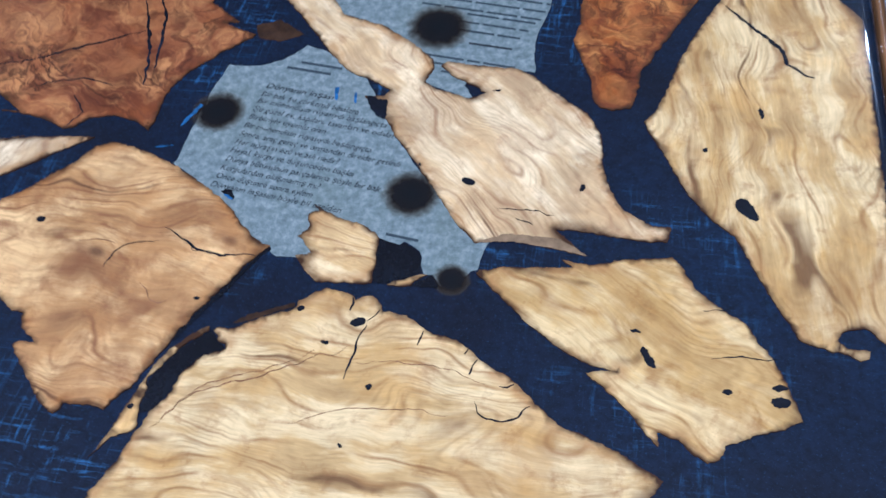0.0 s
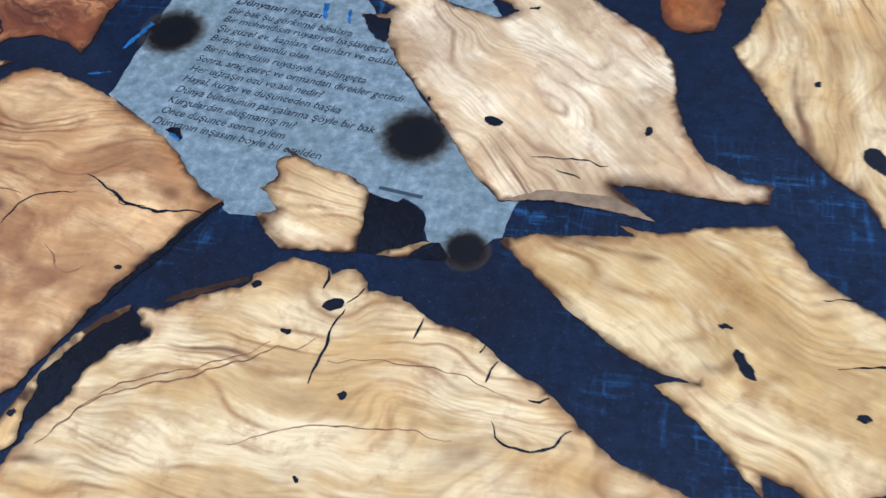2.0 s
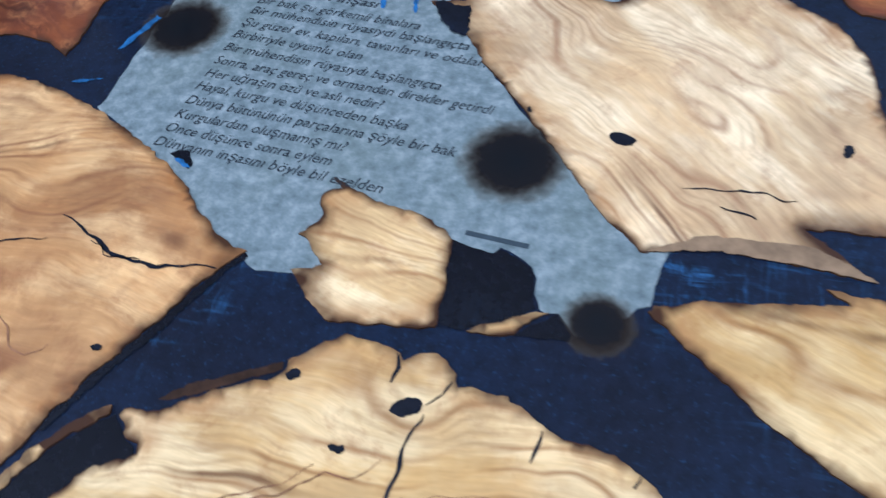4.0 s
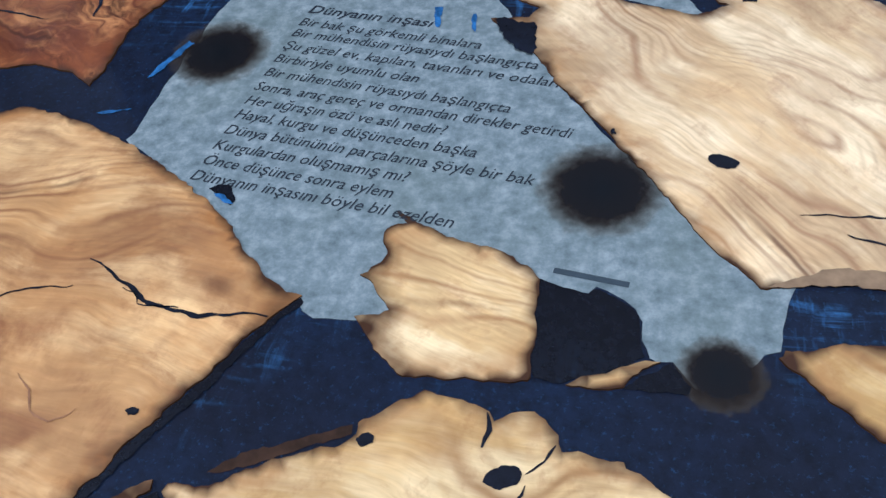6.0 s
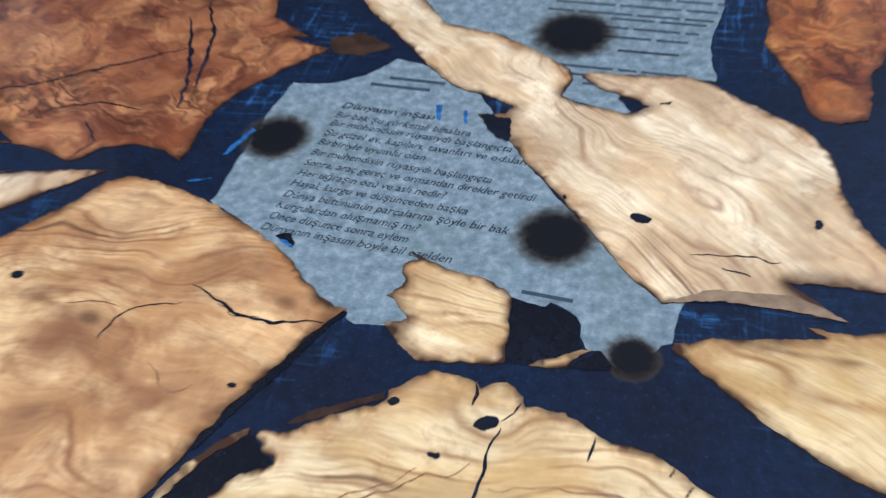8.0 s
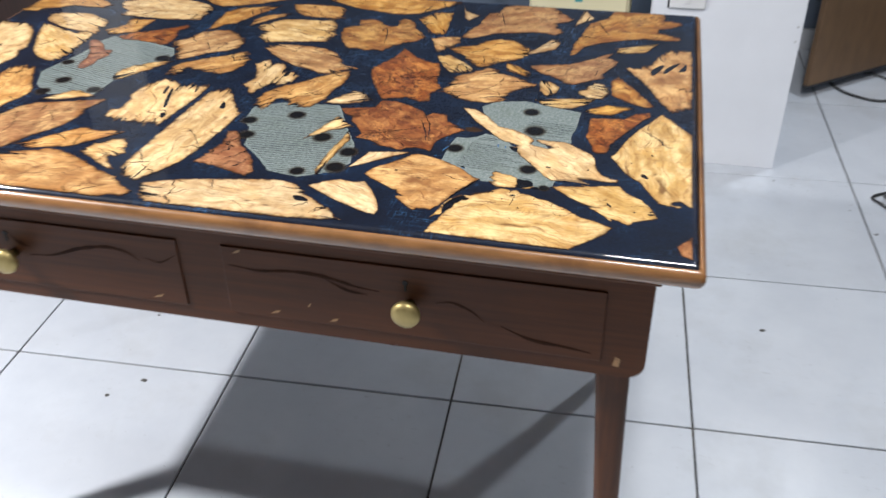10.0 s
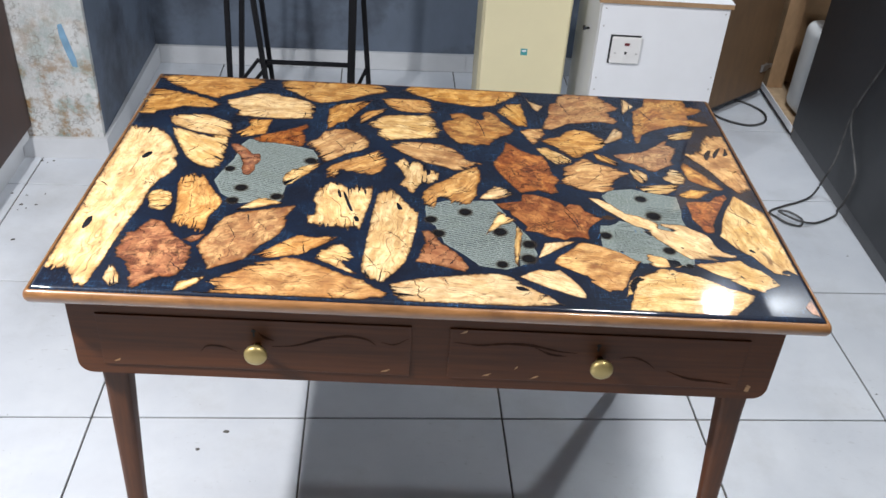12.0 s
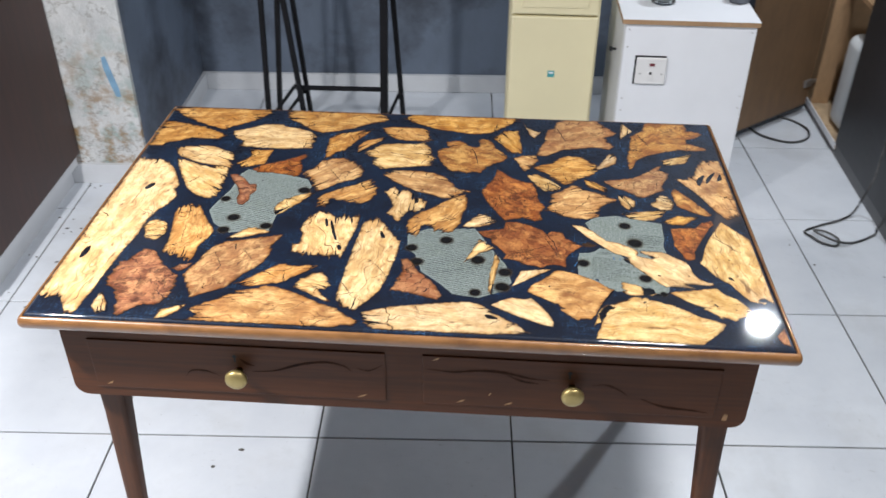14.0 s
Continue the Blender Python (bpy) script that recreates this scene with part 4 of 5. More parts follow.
plank("gold",36,[(382,384),(388,405),(407,421),(425,435),(449,451),(469,468),(476,453),(486,433),(485,412),(479,391),(465,380),(444,383),(422,389),(406,392),(401,363),(391,363)])
plank("light",51,[(312,343),(313,365),(324,385),(347,401),(374,412),(364,393),(353,372),(337,351),(330,337),(318,330)])
plank("gold",-21,[(491,487),(502,504),(529,508),(562,508),(589,501),(606,492),(618,475),(636,445),(657,440),(642,424),(627,413),(610,408),(590,420),(563,429),(535,447),(512,467)])
plank("light",88,[(501,424),(519,446),(529,426),(541,437),(556,418),(561,398),(570,409),(582,393),(579,369),(565,359),(552,358),(542,338),(537,320),(527,337),(513,349),(522,375),(514,404)])
plank("gold",55,[(554,311),(555,329),(566,349),(575,359),(594,374),(617,402),(637,418),(649,425),(656,411),(656,385),(649,355),(647,327),(634,295),(615,294),(599,305),(588,317),(579,313),(578,291),(573,276),(559,289)])
plank("light",24,[(648,314),(666,342),(679,360),(693,355),(711,338),(697,325),(677,316)])
plank("burl",-42,[(680,438),(693,470),(701,493),(708,526),(719,516),(735,495),(757,482),(775,477),(783,446),(785,415),(797,390),(786,376),(789,347),(776,343),(756,354),(741,347),(724,342),(711,364),(698,388),(687,414)])
plank("gold",17,[(804,383),(808,437),(830,456),(849,476),(867,469),(874,457),(897,450),(917,435),(922,422),(904,410),(893,390),(886,364),(870,357),(841,359),(821,365)])
plank("burl",-30,[(678,302),(702,309),(722,314),(726,337),(746,338),(771,327),(790,314),(797,302),(804,312),(824,310),(828,292),(846,279),(838,278),(857,271),(845,259),(831,242),(826,228),(826,212),(825,205),(817,210),(806,212),(795,209),(790,203),(785,201),(774,206),(762,208),(750,209),(760,209),(741,221),(723,223),(727,236),(713,257),(703,268),(701,282),(688,288)])
plank("light",46,[(682,279),(710,252),(685,236),(658,206)])
plank("light",86,[(709,238),(718,219),(714,194),(710,163),(705,122),(700,132),(701,170),(705,202)])
plank("light",37,[(737,146),(746,173),(751,189),(769,195),(759,191),(774,195),(789,197),(802,198),(790,189),(778,179),(768,171),(750,155)])
plank("red",-14,[(545,124),(553,148),(561,175),(556,207),(565,212),(575,200),(585,177),(601,162),(617,140),(630,112),(624,102),(602,109),(574,118)])
plank("gold",-5,[(761,136),(768,152),(782,165),(798.8,182.4),(801.7,188.3),(805.3,193.1),(811.9,196),(822.3,194.5),(833.3,191.4),(842.6,187.5),(853.1,182.1),(863.4,176.1),(871.4,171.1),(877.6,166.2),(883.5,159.8),(890.5,153.8),(895.5,150.9),(898.7,150.5),(896.5,147.6),(894.6,145.3),(891.2,139.3),(884.9,127.6),(878.1,115.7),(865.5,84.3),(857.5,71.6),(852,72.9),(841.3,71.8),(839.2,67.2),(833.4,70.2),(822.4,80.5),(811,92.2),(813.5,94.6),(820,94.5),(811.7,99.9),(809,106.7),(804.2,106.6),(790,116),(772,127)])
plank("light",-25,[(705,96),(720,108),(737,117),(755,114),(768,118),(781,101),(793,81),(801,61),(799,50),(784,53),(767,61),(746,71),(725,83)])
plank("light",-1,[(894.3,104),(891.7,104.8),(890.2,106.9),(887.9,109),(888.7,110.4),(892.2,111),(897.8,112.1),(900.8,115.2),(905.9,117.6),(910.9,120.3),(915.4,121.8),(916.6,123.1),(916.6,126.2),(919.8,128.9),(923.9,132.1),(926.8,133.7),(931.2,133.1),(935.7,132.4),(938.3,131.5),(939.4,129.9),(940.6,131.1),(943.2,132.5),(946.8,132.3),(949.2,129.8),(951.4,126.6),(955.6,126.2),(960.8,125.9),(965.1,123.2),(968.8,120.7),(971.8,119.3),(976.3,118.8),(981.1,117.7),(984.8,115.8),(989.8,111.7),(993.1,109.8),(996.7,107.8),(1001,106.3),(1003.9,104.4),(1006.6,102.2),(1010.5,99.3),(1012.2,97.3),(1015.2,95),(1018.5,92.5),(1022.6,89.6),(1043.4,82.8),(1058.3,74.6),(1051,60),(1033,41),(1016,24.5),(979,24.5),(939,25),(898,26),(862,27),(864,39.2),(868.2,49.4),(870.5,57.1),(872,62.7),(872.8,65.2),(875.1,73.6),(878,77.7),(879.8,82.3),(881,87.5),(882.8,92),(885.2,95.9),(888.3,98.3),(893.1,100.9),(894.7,102.3)])
plank("light",68,[(885.7,110.8),(883.3,109.5),(879.6,106.1),(875.6,101.7),(872.1,96.3),(870.2,91.5),(868.9,87.3),(867,81),(864,68.1),(862.9,62.5),(859.3,53.8),(861.3,56.8),(864.1,62.2),(869.8,64.3),(872.1,66.9),(870.2,75),(870.6,79.2),(870.5,82.5),(869.3,84),(869.4,87),(871.1,89.1),(872.9,91.3),(874.9,96),(878.3,101.5),(883,106.3),(886.1,109)])
plank("light",-27,[(983,149),(994,153),(1007,154),(1021,156),(1017,159),(1027,158),(1040,162),(1059,166),(1064,160),(1068,152),(1079,144),(1087,139),(1091,132),(1096,126),(1101,115),(1103,109),(1105,103),(1099,99),(1088,95),(1079,90),(1077,85),(1073,83),(1068,86),(1063,90),(1056,92),(1056,87),(1052,91),(1046,98),(1037,106),(1030,111),(1035,113),(1041,113),(1030,115),(1022,118),(1006,129),(994,140)])
plank("light",-43,[(840,336),(859,334),(878,317),(897,290),(918,284),(934,274),(946,264),(948,258),(945,249),(951,245),(967,241),(974,245),(970,248),(957,254),(951,260),(954,263),(969,262),(987,262),(994,258),(1007,247),(1020,238),(1027,226),(1029,210),(1032,198),(1038,187),(1050,180),(1058,180),(1057,173),(1048,172),(1035,173),(1019,174),(1013,173),(1020,167),(1026,162),(1013,164),(995,166),(981,163),(971,173),(959,189),(948,203),(938,215),(931,225),(926,230),(919,237),(928,238),(930,242),(919,248),(909,251),(897,262),(883,279),(867,296)])
plank("light",-22,[(910.1,168.8),(912.4,170.3),(916.1,171),(922.1,168.5),(927.8,166.9),(934.6,165.5),(939.6,162.7),(942.8,159.9),(942.9,154.4),(943.6,148.5),(943.7,143.4),(943.6,138.3),(938.1,137.6),(929.8,136.9),(922.1,136.3),(919.3,137.8),(915.1,141.9),(910.6,147.1),(914.8,148.2),(916.6,149.4),(914.5,152.2),(912.1,153.9),(910.5,156),(908.9,156.9),(910.2,158.7),(912.2,160.3),(912.4,162.5),(910.6,165.4)])
plank("light",16,[(949.9,138.5),(952.4,140.3),(956.5,141.5),(959.7,143.8),(962.5,145.3),(964.7,145.1),(962.3,143.1),(960.8,141.7),(959.4,139.3),(954.7,138.5)])
plank("gold",0,[(247,50),(259,62),(281,78),(295,91),(305,102),(326,108),(350,119),(369,117),(393,108),(418,95),(438,83),(467,70),(491,51),(510,39),(499,30),(482,29),(475,24.5),(450,24.5),(434,24.5),(400,24.5),(358,24.5),(315,24.5),(272,24.5),(231,24.5),(252,25),(262,37),(255,45)])
plank("light",-3,[(507,60),(527,71),(552,80),(586,87),(612,93),(646,98),(663,102),(685,98),(700,88),(708,75),(721,69),(738,56),(754,44),(763,32),(746,29),(725,27),(700,24.5),(651,24.5),(609,24.5),(567,24.5),(533,25),(522,37)])
plank("light",43,[(203,24.5),(204,46),(218,53),(241,63),(233,46),(220,31)])
plank("red",-90,[(1142,73),(1142,60),(1142,30),(1131,36),(1127,52)])
# burns
burn(854, 220, 11)
burn(951, 184, 11)
burn(974.9, 144.3, 6.5)
burn(945, 286, 14)
burn(626, 271, 12)
burn(681, 216, 13)
burn(680, 126, 10)
burn(569, 244, 11)
burn(582, 204, 11)
burn(726, 184, 12)
burn(722, 144, 13)
burn(247, 315, 12)
burn(240, 274, 11)
burn(310, 292, 11)
burn(352, 418, 12)
burn(933, 340, 11)
burn(216, 377, 10)
bit("bark", [(894.5,113.8),(899.5,118.4),(908.4,122.2),(916,125.9),(916.3,124.2),(907.7,119.6),(899.2,115)])
bit("void", [(898.8,150.2),(894.6,145.1),(885,127.4),(878.1,115.6),(871.7,103.1),(874.2,103.5),(880.6,115.7),(887.4,127.3),(896.2,144.5),(899.8,149.2)])
bit("bark", [(911.6,173.6),(915.6,171.9),(916.4,170.9),(914.6,170.3),(912.4,172.3)])
bit("void", [(887.2,109),(891.3,104.4),(893.6,103.7),(894.4,101.9),(888.3,98.3),(882.7,92.1),(879.8,82.3),(875.2,73.5),(870.8,72.7),(870.6,79),(869.7,83.5),(870.9,88.7),(875,95.7),(878.5,101.1),(883.2,106)])
bit("void", [(941.7,160.3),(946,159),(951.6,157.8),(952.8,159.3),(954.6,158.7),(957.8,156.8),(959.8,155.6),(961.1,152.9),(961.2,149.2),(962.3,145.9),(959.7,143.7),(956.4,141.7),(951.8,140.2),(949.8,139),(944.7,139.1),(943.3,142.5),(942.5,147.6),(942.5,153.8)])
bit("void", [(959.4,139.3),(962,141.9),(964.7,143.7),(966.8,145.5),(968.2,143.1),(970,141.1),(969.9,139.4),(965.5,139.5)])
bit("side", [(982.0, 163.0),(994.0, 169.0),(1014.0, 169.0),(1020.0, 166.0),(1026.0, 162.0),(1013.0, 164.0),(995.0, 165.0)])
bit("void", [(869.5,175.3),(871.1,176.9),(874,176.6),(876.6,172.6),(875.9,171.2),(872.9,173.2)])
bit("glint", [(871.1,174),(873.5,173.6),(876.2,171.6),(874.2,171.6)])
bit("glint", [(904.0, 241.0),(906.0, 241.0),(907.0, 233.0),(906.0, 233.0)])
bit("glint", [(914.0, 239.0),(915.0, 239.0),(916.0, 232.0),(915.0, 233.0)])
bit("glint", [(839.0, 209.0),(840.0, 214.0),(844.0, 224.0),(846.0, 223.0),(842.0, 214.0),(840.0, 210.0)])
bit("glint", [(832.0, 196.0),(840.0, 198.0),(840.0, 198.0),(834.0, 196.0)])
bit("bark", [(855.0, 278.0),(866.0, 283.0),(881.0, 274.0),(870.0, 268.0),(859.0, 269.0)])
# knots
knot(66, [(970.0, 195.0),(975.0, 195.0),(978.0, 193.0),(974.0, 191.0),(972.0, 192.0)])
knot(66, [(1020.0, 197.0),(1022.0, 198.0),(1023.0, 195.0),(1021.0, 193.0)])
knot(66, [(951.0, 201.0),(952.0, 201.0),(953.0, 199.0),(951.0, 199.0)])
knot(35, [(1093.0, 250.0),(1095.0, 249.0),(1096.0, 244.0),(1094.0, 243.0)])
knot(35, [(1070.0, 223.0),(1072.0, 224.0),(1072.0, 222.0),(1070.0, 221.0)])
knot(35, [(1083.0, 198.0),(1088.0, 199.0),(1093.0, 188.0),(1090.0, 187.0),(1083.0, 192.0)])
knot(61, [(875.0, 122.0),(876.0, 123.0),(878.0, 123.0),(877.0, 121.0)])
knot(63, [(930.0, 110.0),(931.0, 111.0),(934.0, 111.0),(933.0, 109.0)])
knot(63, [(917.0, 123.0),(919.0, 125.0),(921.0, 124.0),(919.0, 122.0)])
knot(63, [(939.0, 120.0),(943.0, 123.0),(946.0, 122.0),(945.0, 119.0),(941.0, 118.0)])
knot(63, [(951.0, 94.0),(952.0, 96.0),(954.0, 95.0),(953.0, 93.0)])
knot(63, [(946.0, 71.0),(947.0, 72.0),(948.0, 71.0),(948.0, 70.0)])
knot(64, [(866.0, 74.0),(867.0, 76.0),(869.0, 75.0),(868.0, 73.0)])
knot(65, [(1044.0, 131.0),(1046.0, 132.0),(1049.0, 131.0),(1047.0, 130.0)])
knot(65, [(1048.0, 125.0),(1051.0, 124.0),(1055.0, 117.0),(1053.0, 116.0),(1050.0, 119.0)])
knot(65, [(1077.0, 110.0),(1079.0, 112.0),(1082.0, 111.0),(1080.0, 109.0)])
knot(65, [(1094.0, 114.0),(1098.0, 117.0),(1101.0, 115.0),(1098.0, 113.0)])
knot(65, [(1093.0, 109.0),(1099.0, 112.0),(1102.0, 109.0),(1098.0, 106.0)])
knot(61, [(794.0, 150.0),(796.0, 153.0),(799.0, 152.0),(798.0, 149.0)])
knot(66, [(976.0, 247.0),(979.0, 248.0),(981.0, 248.0),(979.0, 246.0)])
knot(36, [(55.0, 399.0),(58.0, 416.0),(68.0, 426.0),(72.0, 418.0),(66.0, 400.0)])
knot(36, [(27.0, 166.0),(24.0, 198.0),(33.0, 212.0),(37.0, 183.0)])
knot(46, [(408.0, 325.0),(412.0, 326.0),(419.0, 300.0),(414.0, 296.0)])
knot(46, [(418.0, 315.0),(422.0, 319.0),(433.0, 283.0),(442.0, 254.0),(435.0, 257.0)])
knot(46, [(441.0, 240.0),(449.0, 244.0),(454.0, 229.0),(448.0, 225.0)])
knot(46, [(453.0, 325.0),(457.0, 329.0),(459.0, 313.0),(457.0, 309.0)])
knot(47, [(510.0, 293.0),(516.0, 286.0),(523.0, 269.0),(513.0, 268.0)])
knot(28, [(1082.0, 507.0),(1094.0, 530.0),(1105.0, 535.0),(1091.0, 497.0),(1085.0, 490.0)])
knot(28, [(1102.0, 517.0),(1115.0, 538.0),(1128.0, 550.0),(1113.0, 518.0),(1101.0, 496.0)])
knot(28, [(1120.0, 510.0),(1133.0, 542.0),(1134.0, 547.0),(1134.0, 521.0),(1132.0, 515.0)])
knot(51, [(558.0, 404.0),(565.0, 408.0),(568.0, 394.0),(562.0, 384.0)])
knot(51, [(552.0, 417.0),(556.0, 426.0),(558.0, 404.0),(554.0, 395.0)])
knot(66, [(919.5, 236.5), (922.5, 238), (926.5, 235.2), (930.4, 236.5), (930.6, 231), (931.9, 223.5), (926.7, 225.6), (923, 230.4)])
knot(70, [(695.0, 72.0),(708.0, 71.0),(721.0, 61.0),(701.0, 60.0)])
# cracks
crack(61, 1.9, [(852,153.3),(858.7,150.9),(863.4,148.5),(868.3,145.4),(875.4,143.4),(882.9,143.7),(893.9,145.3)])
crack(61, 1, [(833.1,131.5),(834.9,138.9),(839.7,144),(851.6,147.1)])
crack(61, 0.9, [(862.6,148),(867.2,144.6),(875.8,144.4)])
vein(61, 0.8, [(851.1,126.2),(855.2,123.6),(857.7,119.9),(862,118),(865.9,121.1)])
vein(61, 0.8, [(817.4,142.7),(825.7,144.5),(834.2,143)])
crack(63, 1.6, [(946.4,119.5),(945.2,116.8),(944.6,110.4),(943.7,102.9),(942.7,96)])
crack(63, 1.2, [(968.5,120.1),(967.7,116.8),(967,113.7)])
crack(63, 1.1, [(985.5,115.5),(984.9,112.5)])
crack(63, 1.3, [(990.2,110.9),(988.7,108.2),(987.4,104.5)])
crack(63, 1.1, [(1004.7,102.8),(1002.4,101.6),(999.5,101.9)])
crack(63, 1.2, [(991.3,93.9),(993.1,90.1),(996.9,87.8),(1002.5,87.4),(1007.6,90.5),(1011.4,95.1)])
crack(63, 1.3, [(938.2,131.3),(938.6,128.1),(938.6,124.9)])
crack(63, 1.1, [(945.7,121.8),(948.9,123.8),(950.5,126.8)])
vein(63, 0.9, [(880.4,71.2),(884.1,77),(889.3,83.3),(898.8,87.8),(910,92),(919.1,97.8),(928.6,102.8),(931.3,105.5),(935.8,105.4),(941.1,108.8)])
vein(63, 0.7, [(877.6,67.1),(883.1,75.7),(888.9,84.1),(892.3,87.5),(900.6,91.1),(911.7,96),(921.4,100.4),(929.2,105.9)])
vein(63, 0.6, [(946,103.3),(960.8,105.8),(979,105.7),(994.5,101.9)])
vein(63, 0.6, [(927.2,75.9),(942.6,84),(959.7,87.1),(971.3,87.7),(982.8,87.5)])
crack(56, 3.2, [(793.0, 290.0),(803.0, 266.0),(810.0, 247.0),(813.0, 232.0)])
crack(35, 3.6, [(1079.0, 315.0),(1092.0, 301.0),(1103.0, 289.0),(1107.0, 278.0),(1118.0, 270.0)])
crack(65, 1.0, [(1074.0, 123.0),(1085.0, 125.0),(1098.0, 126.0)])
crack(65, 1.0, [(1071.0, 143.0),(1081.0, 145.0)])
crack(56, 2.0, [(736, 237), (752, 242.5), (771, 252.6), (801, 268)])
crack(56, 1.6, [(785, 201), (790, 212), (782, 222)])
crack(56, 1.4, [(760, 226), (781, 233), (800, 230)])
crack(66, 1.0, [(988.0, 180.0),(1000.0, 182.0),(1011.0, 180.0)])
crack(66, 1.0, [(996.0, 177.0),(1003.0, 174.0)])
crack(69, 1.0, [(366.0, 73.0),(389.0, 59.0),(406.0, 66.0),(424.0, 89.0)])
crack(69, 2.0, [(434.0, 16.0),(447.0, 34.0),(466.0, 47.0)])
crack(47, 3.0, [(467.0, 140.0),(477.0, 122.0),(487.0, 105.0)])
crack(47, 2.2, [(498.0, 205.0),(516.0, 190.0),(539.0, 154.0)])
crack(70, 2.0, [(589.0, 87.0),(598.0, 66.0)])
crack(70, 1.0, [(615.0, 53.0),(641.0, 41.0),(659.0, 26.0)])
crack(5, 2.0, [(83.0, 526.0),(126.0, 504.0),(153.0, 494.0)])
crack(0, 2.0, [(59.0, 706.0),(76.0, 752.0)])
crack(3, 2.0, [(413.0, 742.0),(442.0, 709.0)])
crack(10, 2.0, [(387.0, 501.0),(410.0, 463.0),(411.0, 446.0)])
crack(54, 2.0, [(718.0, 430.0),(736.0, 417.0),(761.0, 423.0)])
crack(21, 3.0, [(992.0, 699.0),(1013.0, 640.0)])
crack(19, 3.0, [(829.0, 713.0),(844.0, 652.0)])
crack(56, 3.2, [(797.0, 300.0),(808.0, 277.0),(814.0, 243.0)])
crack(14, 2.0, [(493.0, 580.0),(528.0, 568.0),(551.0, 560.0)])
crack(42, 2.0, [(244.0, 208.0),(264.0, 168.0),(259.0, 136.0)])
crack(42, 2.0, [(288.0, 220.0),(311.0, 188.0)])
crack(39, 1.0, [(123.0, 157.0),(147.0, 128.0),(149.0, 97.0)])
crack(38, 2.0, [(170.0, 290.0),(180.0, 228.0)])
crack(55, 2.0, [(847.0, 386.0),(874.0, 420.0)])
crack(6, 2.2, [(167.0, 495.0),(181.0, 485.0)])
crack(23, 1.0, [(795.0, 527.0),(822.0, 540.0),(850.0, 556.0)])
crack(15, 3.0, [(655.0, 612.0),(664.0, 581.0),(670.0, 542.0)])

# ---- print on the papers ----
def print_line(words, x, y, length, angle, size, sheet, bold=False):
    """A line of print, set to its length in millimetres."""
    cu = bpy.data.curves.new("print", "FONT")
    cu.body, cu.size, cu.shear, cu.resolution_u = words, size / 1000, 0.22, 2
    cu.offset = 0.00006 if bold else 0.00001
    tmp = new("print", cu)
    bpy.context.view_layer.update()
    data = bpy.data.meshes.new_from_object(tmp.evaluated_get(bpy.context.evaluated_depsgraph_get()))
    bpy.data.objects.remove(tmp)
    xs = [v.co.x for v in data.vertices]
    k = length / 1000 / max(xs)
    data.transform(Matrix.Diagonal((k, 1, 1, 1)))
    data.materials.clear()
    data.materials.append(M_INK)
    ob = new("printed_line", data)
    ob.parent = sheet
    ob.matrix_parent_inverse = sheet.matrix_world.inverted()
    ob.matrix_basis = pose(x / 1000, y / 1000, ZR + 0.00022, 0, 0, angle)
    return ob


for words, x, y, length, angle in (
        ("Bir bak şu görkemli binalara", 870.3, 232.0, 48.5, -7.6), ("Bir mühendisin rüyasıydı başlangıçta", 869.8, 227.6, 63.5, -7.6),
        ("Şu güzel ev, kapıları, tavanları ve odaları", 869.2, 222.6, 70, -7.6), ("Birbiriyle uyumlu olan", 868.6, 217.6, 38, -7.6),
        ("Bir mühendisin rüyasıydı başlangıçta", 868.0, 212.4, 61.5, -7.6), ("Sonra, araç gereç ve ormandan direkler getirdi", 867.4, 207.2, 76.5, -7.2),
        ("Her uğraşın özü ve aslı nedir?", 866.8, 202.2, 50, -7.0), ("Hayal, kurgu ve düşünceden başka", 866.2, 197.4, 58.5, -7.2),
        ("Dünya bütününün parçalarına şöyle bir bak", 865.6, 192.2, 72.5, -7.0), ("Kurgulardan oluşmamış mı?", 864.9, 187.2, 47, -6.8),
        ("Önce düşünce sonra eylem", 864.2, 182.4, 45.5, -7.0), ("Dünyanın inşasını böyle bil ezelden", 863.4, 177.6, 60.5, -6.8)):
    print_line(words, x, y, length, angle, 4.4, sheet_D)
print_line("Dünyanın inşası", 871.2, 237.2, 34, -7.0, 4.6, sheet_D, True)


def bar(x, y, length, angle, thick, sheet, mat):
    bm = bmesh.new()
    bm.faces.new([bm.verts.new((px / 1000, py / 1000, 0)) for px, py in ((0, 0), (length, 0), (length, thick), (0, thick))])
    ob = part("printed_bar", bm, mat, sheet)
    ob.matrix_parent_inverse = sheet.matrix_world.inverted()
    ob.matrix_basis = pose(x / 1000, y / 1000, ZR + 0.00022, 0, 0, angle)


def words_bars(x, y, length, angle, thick, sheet, mat=M_INK_PALE):
    """A line of print too small to read: a row of short bars, one a word."""
    rng = random.Random(int(x * 31 + y * 17))
    at = 0.0
    ca, sa = math.cos(radians(angle)), math.sin(radians(angle))
    while at < length - 2:
        w = min(rng.uniform(6, 24), length - at)
        bar(x + at * ca, y + at * sa, w, angle, thick, sheet, mat)
        at += w + 1.7


bar(944.5, 161.9, 14, -7, 1.3, sheet_D, M_INK_PALE)
words_bars(878, 250.5, 24, -6, 1.6, sheet_D)
words_bars(884, 254.5, 22, -6, 1.6, sheet_D)
bar(961, 276.0, 21, -5.5, 1.3, sheet_C, M_INK)
for k in range(3):
    words_bars(941 + 5 * k, 266.5 - 5.2 * k, 44 - 7 * k, -6, 1.4, sheet_C)
for k in range(6):
    words_bars(952 + k * 2.5 - 26 * (k > 2), 285 + 5.6 * k, 34 + 26 * (k > 2), -6, 1.4, sheet_C)


